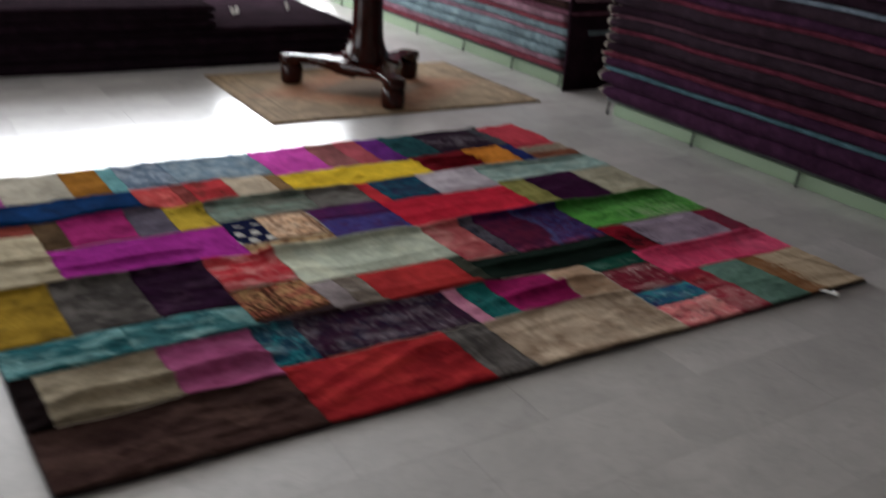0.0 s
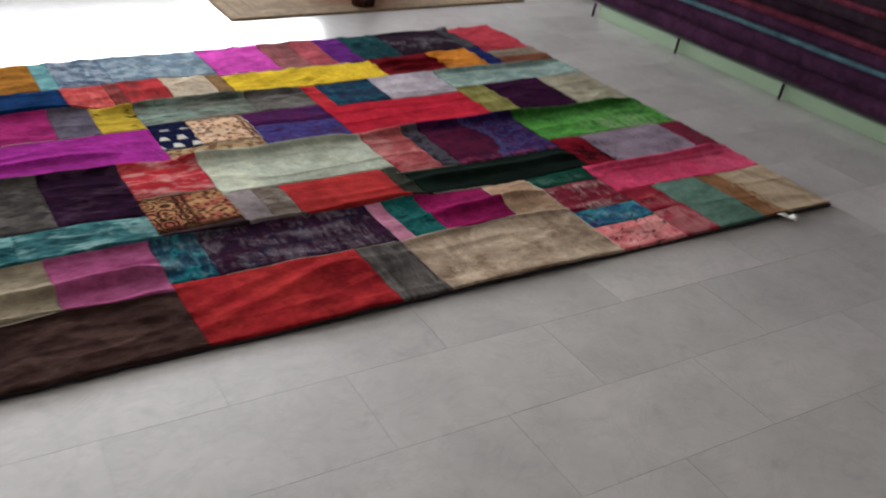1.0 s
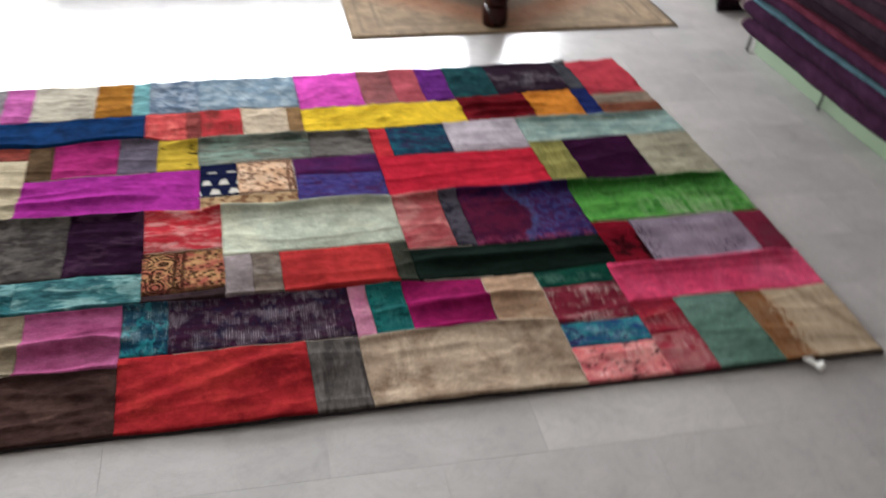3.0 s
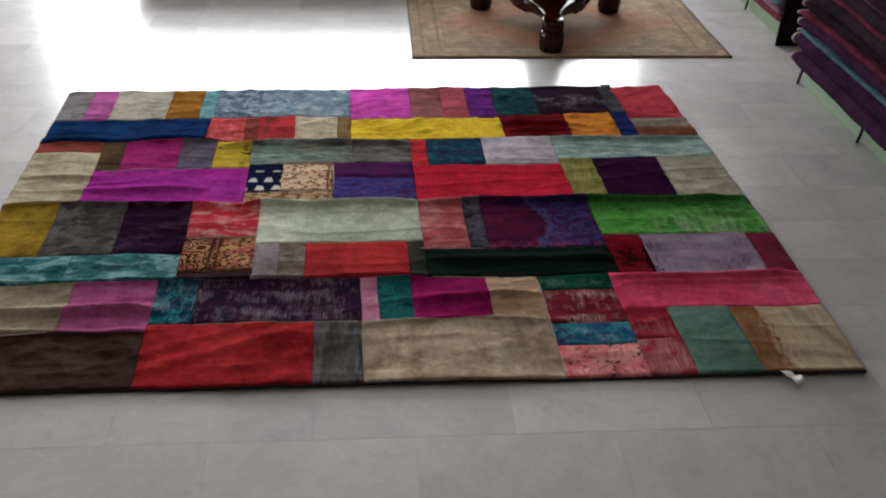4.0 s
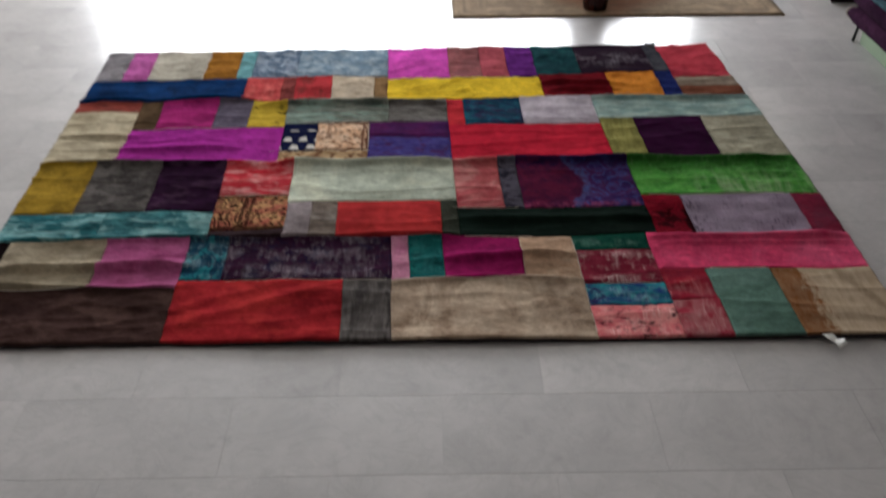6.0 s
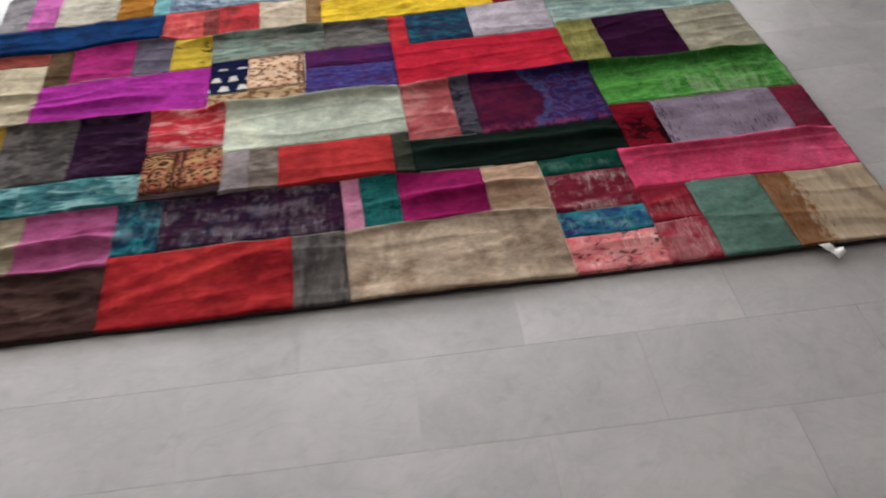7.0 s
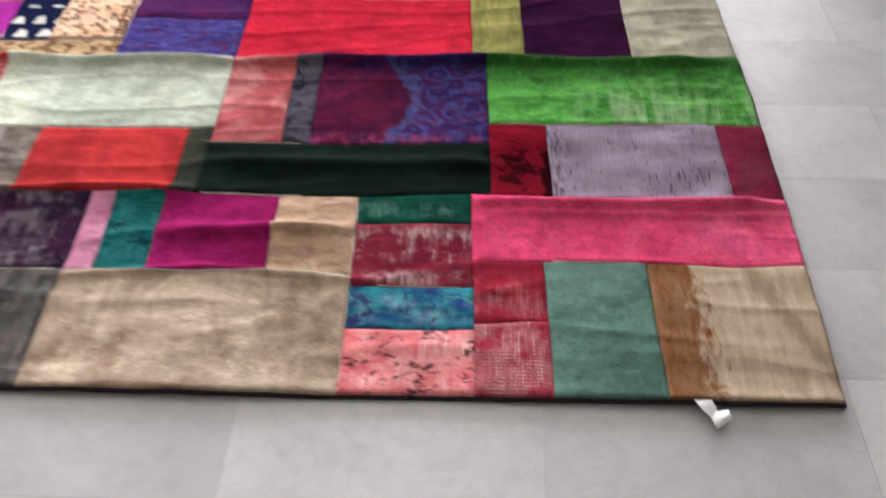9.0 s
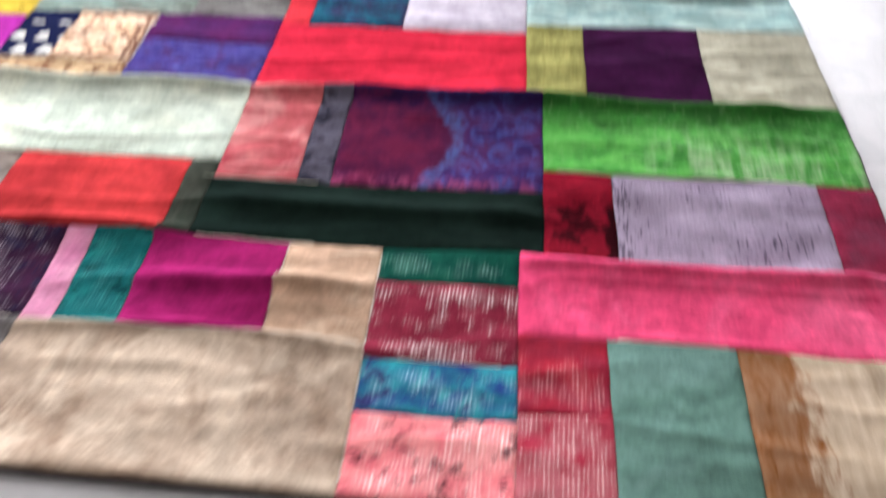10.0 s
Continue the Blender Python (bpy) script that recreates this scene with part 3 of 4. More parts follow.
def rug_cells(x0, x1, y0, y1, thick, base, sink=0.0):
    """A padded piece of the rug with rounded edges and the rug's folds."""
    bm = bmesh.new()
    xs, ys = spread(x0, x1, 0.016), spread(y0, y1, 0.0055)
    grid = []
    for j, y in enumerate(ys):
        row = []
        for i, x in enumerate(xs):
            rim = min(i, j, len(xs) - 1 - i, len(ys) - 1 - j)
            px, py = rug_place(x, y)
            row.append(bm.verts.new((px, py, base + thick + rug_height(x, y) - sink * min(1.0, min(x, RUG_W - x, y, RUG_D - y) / 0.02 + 0.2) - (0.0026, 0.0008, 0.0)[min(rim, 2)])))
        grid.append(row)
    for r0, r1 in zip(grid, grid[1:]):
        for i in range(len(xs) - 1):
            bm.faces.new((r0[i], r0[i + 1], r1[i + 1], r1[i]))
    rim = grid[0] + [r[-1] for r in grid[1:]] + grid[-1][-2::-1] + [r[0] for r in grid[-2:0:-1]]
    low = [bm.verts.new((v.co.x, v.co.y, v.co.z - 0.006)) for v in rim]
    for i in range(len(rim)):
        k = (i + 1) % len(rim)
        bm.faces.new((rim[k], rim[i], low[i], low[k]))
    return bm


rug = thing("patchwork_rug", "large multicoloured patchwork rug of overdyed wool pieces on the floor", "rug")
PATCHES = []


def patch(x0, x1, y0, y1, first, second, label, wear=0.35, stretch=(1, 1), scale=14.0, kind="noise", sharp=0.12, third="", material=None):
    seed = 1.0 + 0.73 * len(PATCHES)
    material = material or cloth("wool_" + label.split()[0], first, second, wear, stretch, scale, kind, sharp, seed, third=third)
    PATCHES.append(part("patch", rug_cells(x0, x1, y0, y1, 0.010, 0.004), material, rug, label))


part("backing", rug_cells(-0.003, 2.403, -0.004, 1.842, 0.0055, 0.0025, 0.004), BACKING, rug, "dark felt backing")

# near strip
patch(0.0, 0.555, 0.0, 0.215, "533c38", "402c29", "dark brown wool patch", 0.5, (1, 2), 14, third="5e4640")
patch(0.555, 0.995, 0.0, 0.253, "ac262c", "861a22", "brick red wool patch with creases", 0.4, (1, 1), 8, third="b8302f")
patch(0.995, 1.122, 0.0, 0.253, "5a5452", "746e6a", "charcoal grey worn wool patch", 0.4, (6, 1), 10, third="45403f")
patch(1.122, 1.630, 0.0, 0.247, "ab9580", "8c7460", "beige faded wool patch", 0.40, (1.3, 1), 11, third="bba690")
patch(1.630, 1.842, 0.0, 0.130, "", "", "salmon pink worn patch with dark marks",
      material=threadbare("salmon_worn_wool", 1.630, 1.842, 0.0, 0.130, ("d2626a", "dc8482"), "f0d6cc", 0.8, False, ((0.62, 0.42), (0.15, 0.2)), 3.0, "3e1826", 0.055))
patch(1.630, 1.842, 0.130, 0.222, "", "", "teal and blue worn patch with pale smears",
      material=threadbare("teal_blue_worn_wool", 1.630, 1.842, 0.130, 0.222, ("2a7a8a", "28407e", "2a8a92"), "b4d0dc", 0.7, False, ((0.45, 0.40),), 5.0, "3a2a62", 0.045))
patch(1.630, 1.842, 0.222, 0.370, "", "", "maroon worn patch with pale threads",
      material=threadbare("maroon_worn_wool", 1.630, 1.842, 0.222, 0.370, ("741e30", "8a2a3e"), "ecd6d2", 0.95, False, ((0.70, 0.34), (0.10, 0.16)), 8.0))
patch(1.630, 1.842, 0.370, 0.446, "", "", "dark green worn wool patch",
      material=threadbare("dark_green_worn_wool", 1.630, 1.842, 0.370, 0.446, ("14503f", "0d3a34"), "8ab8a8", 0.45, False, ((0.55, 0.35),), 18.0))
patch(1.842, 1.965, 0.0, 0.142, "", "", "crimson threadbare patch with pale warp",
      material=threadbare("crimson_threadbare_wool", 1.842, 1.965, 0.0, 0.142, ("9a2438", "a43a4a"), "eed0ca", 1.0, True, ((0.30, 0.60), (0.75, 0.60)), 11.0))
patch(1.842, 1.965, 0.142, 0.281, "", "", "crimson wool patch with a few bare threads",
      material=threadbare("crimson_wool", 1.842, 1.965, 0.142, 0.281, ("a02032", "8a2236"), "d89a9a", 0.7, False, ((0.45, 0.40),), 15.0))
patch(1.965, 2.140, 0.0, 0.281, "5a796c", "486458", "sea green wool patch", 0.35, (1, 1), 10, third="66857a")
patch(2.140, 2.40, 0.0, 0.281, "b7a58b", "8b745a", "beige corner patch with a ragged ochre stain", material=stained("stained_beige_wool", 2.140, 2.40, "b5a088", "a08b72", "77420f", 0.29))
# second strip
patch(0.0, 0.052, 0.215, 0.446, "1e1516", "2a1d1d", "dark border strip", 0.4)
patch(0.052, 0.325, 0.215, 0.446, "a39680", "83755e", "cream wool patch with soft folds", 0.35, (1, 2), 8)
patch(0.325, 0.555, 0.215, 0.446, "b85f8e", "9a3f70", "rose pink wool patch", 0.4, (1, 2), 9)
patch(0.555, 0.668, 0.253, 0.446, "", "", "dark teal worn patch",
      material=threadbare("dark_teal_worn_wool", 0.555, 0.668, 0.253, 0.446, ("1c3a50", "22506a", "22808a"), "a8c4c6", 0.85, False, ((0.3, 0.4), (0.8, 0.2)), 21.0))
patch(0.668, 1.122, 0.253, 0.446, "", "", "dark plum worn patch with pale scuffs",
      material=threadbare("plum_worn_wool", 0.668, 1.122, 0.253, 0.446, ("42203a", "341e34", "2e2440"), "b8acb4", 0.62, False, ((0.2, 0.24), (0.62, 0.20), (0.95, 0.10)), 24.0))
patch(1.122, 1.170, 0.247, 0.446, "cf8fa6", "b76c8c", "pale pink strip", 0.4)
patch(1.170, 1.266, 0.247, 0.446, "", "", "teal wool patch with upright scuffs",
      material=threadbare("teal_scuffed_wool", 1.170, 1.266, 0.247, 0.446, ("1d7470", "14585a"), "5aa09c", 0.6, False, ((0.5, 0.6),), 27.0, "0c3436", 0.03))
patch(1.266, 1.482, 0.247, 0.446, "a01a60", "7e124c", "magenta wool patch", 0.35, (1, 1), 8)
patch(1.482, 1.630, 0.247, 0.446, "b8967c", "967860", "tan wool patch", 0.42, (1, 2.5), 16, third="bca188")
patch(1.842, 2.40, 0.281, 0.446, "da416c", "c0315c", "hot pink wool strip", 0.35, (1, 1), 6, third="e05a80")
# third strip
patch(0.0, 0.285, 0.446, 0.601, "35797f", "1f4c54", "turquoise worn strip", 0.48, (1, 2.4), 18, third="7eaaaa")
patch(0.285, 0.597, 0.446, 0.601, "468286", "274f56", "faded turquoise worn strip", 0.5, (1, 2.4), 18, third="86aeac")
patch(0.597, 0.812, 0.446, 0.500, "47363a", "332528", "dark mauve brown strip", 0.4)
patch(0.597, 0.812, 0.500, 0.697, "b08a60", "3c1c16", "gold and brown figured carpet patch",
      material=figured("gold_figured_wool", 0.597, 0.812, 0.500, 0.695, "b98c5e", "240c0a", "a85a4a", (0.40, 0.30, True), 2.0))
patch(0.812, 0.885, 0.446, 0.650, "94888a", "786c6c", "mauve grey worn patch", 0.4)
patch(0.885, 0.962, 0.446, 0.650, "85786e", "5d5048", "taupe worn patch", 0.45, (1, 2), 12, third="9a9088")
patch(0.962, 1.268, 0.446, 0.650, "ba3232", "a0282c", "tomato red wool patch", 0.35, (1, 1), 9)
patch(1.268, 1.318, 0.446, 0.650, "33382f", "4a4a40", "dark grey green patch", 0.4, (2, 1), 12)
patch(1.318, 1.878, 0.446, 0.601, "1a2822", "101a16", "black green wool strip", 0.4, (1, 2), 8)
patch(1.878, 1.992, 0.446, 0.663, "", "", "dark red patch with black motif", material=blackened("red_black_wool", 1.878, 1.992, 0.446, 0.663))
patch(1.992, 2.315, 0.446, 0.663, "", "", "lilac grey corded patch with dark ticks", material=ticked("lilac_corded_wool", 1.992, 2.315, 0.446, 0.663))
patch(2.315, 2.40, 0.446, 0.663, "7a2038", "6a3044", "maroon wool patch", 0.4)
# fourth strip
patch(0.0, 0.180, 0.601, 0.903, "a07f22", "6e5618", "mustard wool patch", 0.4, (1, 1), 10)
patch(0.180, 0.392, 0.601, 0.903, "5d5855", "3a3534", "warm grey wool patch", 0.48, (1, 1.6), 18, third="6e6864")
patch(0.392, 0.597, 0.601, 0.903, "341834", "241222", "dark aubergine patch", 0.4, (1, 1.6), 18, third="4c3248")
patch(0.597, 0.812, 0.697, 0.903, "c0303c", "cf8a88", "red and pink worn patch", 0.45, (1, 3), 14, "noise", 0.06, third="b5202c")
patch(0.812, 1.318, 0.650, 0.903, "b8bfae", "a3aa98", "pale mint wool patch", 0.35, (1, 1), 7, third="c9ccb6")
patch(1.318, 1.462, 0.601, 0.903, "b85a5c", "94303e", "salmon worn patch", 0.4, (1, 1), 10, third="c98480")
patch(1.462, 1.520, 0.601, 0.903, "55505c", "2f2c38", "slate grey figured strip", 0.42, (1, 1), 30, "cells", 0.06)
patch(1.520, 1.878, 0.601, 0.903, "", "", "wine red and violet scrolled carpet patch", material=scrolled("scrolled_wool", 1.520, 1.878, 0.601, 0.903))
patch(1.878, 2.398, 0.663, 0.903, "", "", "bright green worn wool patch", material=meadow_green("green_worn_wool", 1.878, 2.398, 0.663, 0.903))
# fifth strip
patch(0.0, 0.230, 0.903, 1.285, "b5a88e", "978a70", "cream wool patch", 0.35, (1, 2), 7)
patch(0.230, 0.752, 0.903, 1.152, "a92a94", "881f78", "bright magenta purple wool patch", 0.35, (1, 1), 7)
patch(0.752, 1.045, 0.903, 0.972, "b99a74", "7e5a40", "cream figured carpet strip", 0.4, (1, 1), 34, "cells", 0.05)
patch(0.752, 0.868, 0.972, 1.178, "22284a", "c4bfb4", "navy patch with white mounds", material=lumps("navy_figured_wool", 0.752, 0.972, 1.172, "161c40", "cfcac0"))
patch(0.868, 1.045, 0.972, 1.178, "c9a67c", "7a4a30", "cream and brown figured carpet patch",
      material=figured("cream_figured_wool", 0.868, 1.045, 0.972, 1.178, "cfa684", "5a2a1c", "d6b89c", (0.70, 0.80, False), 5.0))
patch(1.045, 1.320, 0.903, 1.065, "3a3278", "5a5492", "blue violet worn patch", 0.42, (1, 2), 34, "noise", 0.12, third="542a5c")
patch(1.045, 1.320, 1.065, 1.178, "5c2258", "48285e", "plum wool patch", 0.4, (1, 2), 14)
patch(1.320, 1.845, 0.903, 1.150, "c41c36", "a8182c", "bright red wool patch", 0.35, (1, 2), 8)
patch(1.845, 1.962, 0.903, 1.186, "8f8a4c", "77713a", "olive corded patch", 0.4, (8, 1), 14)
patch(1.962, 2.190, 0.903, 1.186, "3c1238", "2c0c2a", "deep purple patch", 0.35, (1, 1), 7)
patch(2.190, 2.40, 0.903, 1.186, "a09a86", "8c8672", "sage grey wool patch", 0.35, (1, 1), 8)
# sixth strip
patch(0.0, 0.230, 1.285, 1.360, "a04a40", "6f3a34", "rust red strip", 0.4, (1, 3), 12)
patch(0.230, 0.308, 1.152, 1.360, "66503a", "4c3a2a", "brown patch", 0.4)
patch(0.308, 0.505, 1.152, 1.360, "b02a76", "8f2060", "raspberry pink patch", 0.35, (1, 1), 9)
patch(0.505, 0.625, 1.152, 1.360, "6c6474", "544c5c", "grey violet worn patch", 0.4, (1, 1), 16)
patch(0.625, 0.752, 1.152, 1.360, "b79a28", "4a4018", "mustard yellow patch with dark motif", 0.18, (1, 1), 22, "cells", 0.04)
patch(0.752, 1.111, 1.178, 1.360, "87897e", "4c5750", "grey green worn strip", 0.45, (1, 4), 12, third="86a094")
patch(1.111, 1.320, 1.178, 1.360, "7a7672", "5a5450", "grey worn strip", 0.4, (1, 3), 10, third="46403e")
patch(1.320, 1.378, 1.150, 1.360, "c02a34", "9c2430", "red wool strip", 0.35)
patch(1.378, 1.582, 1.150, 1.360, "1e3652", "1f6474", "dark blue teal figured patch", 0.42, (1, 1.6), 26, third="3c2a50")
patch(1.582, 1.845, 1.150, 1.360, "b3a9b2", "9d929c", "pale lilac grey patch", 0.35, (1, 1), 9)
patch(1.845, 2.40, 1.186, 1.360, "6f8e8c", "8fa39c", "grey teal worn strip", 0.5, (1, 3), 14, third="9fb0a8")
# seventh strip
patch(0.0, 0.580, 1.360, 1.568, "123a6c", "152c52", "navy blue wool strip", 0.4, (2, 1), 8)
patch(0.580, 0.715, 1.360, 1.568, "c24a4a", "9c3a3c", "coral worn patch", 0.4, (3, 1), 12, third="d06a62")
patch(0.715, 0.765, 1.360, 1.568, "7c3a38", "9c4a46", "brown red banded strip", 0.4, (6, 1), 12)
patch(0.765, 0.902, 1.360, 1.568, "c0383e", "a43236", "red worn patch", 0.4, (3, 1), 12, third="8a3a38")
patch(0.902, 1.058, 1.360, 1.568, "c3b29c", "a2907a", "cream beige patch", 0.35)
patch(1.058, 1.109, 1.360, 1.568, "8f6f4c", "745636", "tan brown strip", 0.4)
patch(1.109, 1.680, 1.360, 1.545, "d8b418", "b8940f", "bright yellow wool strip", 0.3, (1, 2), 7)
patch(1.680, 1.935, 1.360, 1.568, "7c1420", "5c0e18", "dark red gathered patch", 0.4, (1, 1), 8)
patch(1.935, 2.120, 1.360, 1.568, "c87a20", "a86018", "orange wool patch", 0.35, (1, 1), 9)
patch(2.120, 2.185, 1.360, 1.568, "24306e", "1a2450", "royal blue strip", 0.4)
patch(2.185, 2.40, 1.360, 1.440, "7c4a36", "5e3426", "rust brown strip", 0.4, (1, 3), 10)
patch(2.185, 2.40, 1.440, 1.520, "8f7f70", "76675a", "taupe strip", 0.4, (1, 3), 10)
# far strip
patch(0.0, 0.100, 1.568, RUG_D, "8a8588", "747074", "grey wool patch", 0.4)
patch(0.100, 0.195, 1.568, RUG_D, "bf62a4", "a04a88", "lilac pink strip", 0.4)
patch(0.195, 0.408, 1.568, RUG_D, "b0a99a", "9a9284", "pale stone wool patch", 0.35)
patch(0.408, 0.533, 1.568, RUG_D, "a06a22", "84531a", "amber orange patch", 0.4)
patch(0.533, 0.590, 1.568, RUG_D, "6fa4a8", "548a90", "pale turquoise strip", 0.4)
patch(0.590, 0.760, 1.568, RUG_D, "55687e", "8590a0", "slate blue worn patch", 0.42, (1, 1), 24, "noise", 0.07, third="9aa6b2")
patch(0.760, 1.109, 1.568, RUG_D, "6f8596", "98a6b0", "blue grey worn patch", 0.42, (1, 1), 24, "noise", 0.07)
patch(1.109, 1.345, 1.545, RUG_D, "d04ab0", "b43a98", "orchid pink wool patch", 0.3, (1, 1), 7)
patch(1.345, 1.470, 1.545, RUG_D, "9a5a5c", "805052", "dusty red worn patch", 0.45, (1, 1), 12)
patch(1.470, 1.572, 1.545, RUG_D, "b3525c", "9a4450", "faded rose patch", 0.4)
patch(1.572, 1.680, 1.545, RUG_D, "6a2a80", "561f68", "purple patch", 0.4)
patch(1.680, 1.850, 1.568, RUG_D, "1c3c44", "245a5c", "dark teal patch", 0.35, (1, 1), 18)
patch(1.850, 2.130, 1.568, RUG_D, "", "", "dark plum scuffed patch",
      material=threadbare("far_plum_worn_wool", 1.850, 2.130, 1.568, 1.84, ("2a1c2c", "33222f"), "a89ea8", 0.65, False, ((0.5, 0.30),), 31.0))
patch(2.130, 2.185, 1.568, RUG_D, "4a4a50", "363640", "dark grey strip", 0.4)
patch(2.185, 2.40, 1.520, RUG_D, "b83a48", "a03040", "rose red wool patch", 0.35, (1, 1), 8)


def ribbon(points, width, thick=0.0008):
    """A thin folded strip of cloth through points, as wide as given across x."""
    bm = bmesh.new()
    rows = []
    for (x, y, z), turn in points:
        dx, dy, dz = math.cos(turn) * width / 2, 0.25 * width * math.sin(turn), math.sin(turn) * width / 2
        rows.append([bm.verts.new((x - dx, y - dy, z - dz)), bm.verts.new((x + dx, y + dy, z + dz)), bm.verts.new((x + dx, y + dy, z + dz + thick)), bm.verts.new((x - dx, y - dy, z - dz + thick))])
    for a, b in zip(rows, rows[1:]):
        for i in range(4):
            bm.faces.new((a[i], a[(i + 1) % 4], b[(i + 1) % 4], b[i]))
    bm.faces.new(rows[0])
    bm.faces.new(rows[-1][::-1])
    return bm


def twisted(pairs, thick=0.0008):
    """A strip of cloth between pairs of edge points."""
    bm = bmesh.new()
    rows = [[bm.verts.new(a), bm.verts.new(b), bm.verts.new((b[0], b[1], b[2] + thick)), bm.verts.new((a[0], a[1], a[2] + thick))] for a, b in pairs]
    for a, b in zip(rows, rows[1:]):
        for k in range(4):
            bm.faces.new((a[k], a[(k + 1) % 4], b[(k + 1) % 4], b[k]))
    bm.faces.new(rows[0])
    bm.faces.new(rows[-1][::-1])
    return bm


part("label_tag", twisted([((2.174, 0.000, 0.016), (2.200, 0.000, 0.016)), ((2.178, -0.010, 0.018), (2.202, -0.008, 0.018)), ((2.186, -0.023, 0.016), (2.205, -0.017, 0.017)),
                           ((2.194, -0.028, 0.014), (2.206, -0.021, 0.015)), ((2.197, -0.038, 0.015), (2.223, -0.018, 0.016)), ((2.202, -0.051, 0.012), (2.227, -0.034, 0.014))]), TAG, rug, "white twisted cloth label")
part("label_tab", ribbon([((2.125, 1.838, 0.010), 0.0), ((2.126, 1.852, 0.020), 0.0), ((2.126, 1.862, 0.022), 0.1), ((2.126, 1.874, 0.016), 0.0)], 0.040, 0.002), TAB, rug, "small grey cloth tab")

def seam_line(x0, x1, y, wide=0.0022, across=False):
    """A pale line along a seam, over the rug's folds: sewing thread and painted highlight."""
    bm = bmesh.new()
    n = round((x1 - x0) / 0.012)
    rows = []
    if across:
        for k in range(n + 1):
            v = x0 + (x1 - x0) * k / n
            w = wide * (0.5 + 0.6 * noise.noise((v * 30, y * 9, 2)))
            z = 0.0128 + rug_height(y, v)
            rows.append((bm.verts.new((*rug_place(y + w, v), z)), bm.verts.new((*rug_place(y, v), z + 0.0016)), bm.verts.new((*rug_place(y - w, v), z))))
        n = -1
    for k in range(n + 1):
        x = x0 + (x1 - x0) * k / n
        w = wide * (0.6 + 0.5 * noise.noise((x * 30, y * 9, 2)))
        a, b = rug_place(x, y - w), rug_place(x, y + w)
        z = 0.0128 + rug_height(x, y)
        rows.append((bm.verts.new((*a, z)), bm.verts.new((*rug_place(x, y), z + 0.0016)), bm.verts.new((*b, z))))
    for a, b in zip(rows, rows[1:]):
        bm.faces.new((a[0], b[0], b[1], a[1]))
        bm.faces.new((a[1], b[1], b[2], a[2]))
    return bm


# Pale colour gives both the thread and the bright highlights on puffed seams.
SEAM_PALE = plain("pale_thread_and_highlight", "cfc4b4", 0.9, 0, 200, 0.2)
for x0, x1, y in ((1.13, 1.62, 0.2468), (0.81, 1.31, 0.9055), (0.05, 0.31, 0.2150), (1.33, 1.52, 0.4470), (0.86, 1.04, 1.1785), (1.98, 2.13, 0.2805), (0.68, 1.11, 0.2500)):
    part("seam_highlight", seam_line(x0, x1, y), SEAM_PALE, rug, "pale thread and highlight along a seam")
for y0, y1, x in ((0.26, 0.44, 1.4825), (0.02, 0.43, 1.6305), (1.37, 1.56, 0.9025), (0.98, 1.17, 1.0455), (0.66, 0.90, 0.8125)):
    part("seam_highlight", seam_line(y0, y1, x, 0.0016, True), SEAM_PALE, rug, "pale thread and highlight along a seam")
for x0, x1, y in ((1.30, 1.50, 0.6005), (1.68, 1.82, 0.2222), (0.60, 0.80, 0.6975), (1.90, 2.30, 0.6635), (0.25, 0.60, 1.1525), (1.12, 1.60, 1.5455), (0.72, 1.05, 0.9725)):
    part("seam_highlight", seam_line(x0, x1, y, 0.0013), SEAM_PALE, rug, "pale thread and highlight along a seam")

# ---- the pedestal table and its mat ----
MAT_X0, MAT_X1, MAT_Y0, MAT_Y1 = 1.325, 2.807, 2.230, 3.210


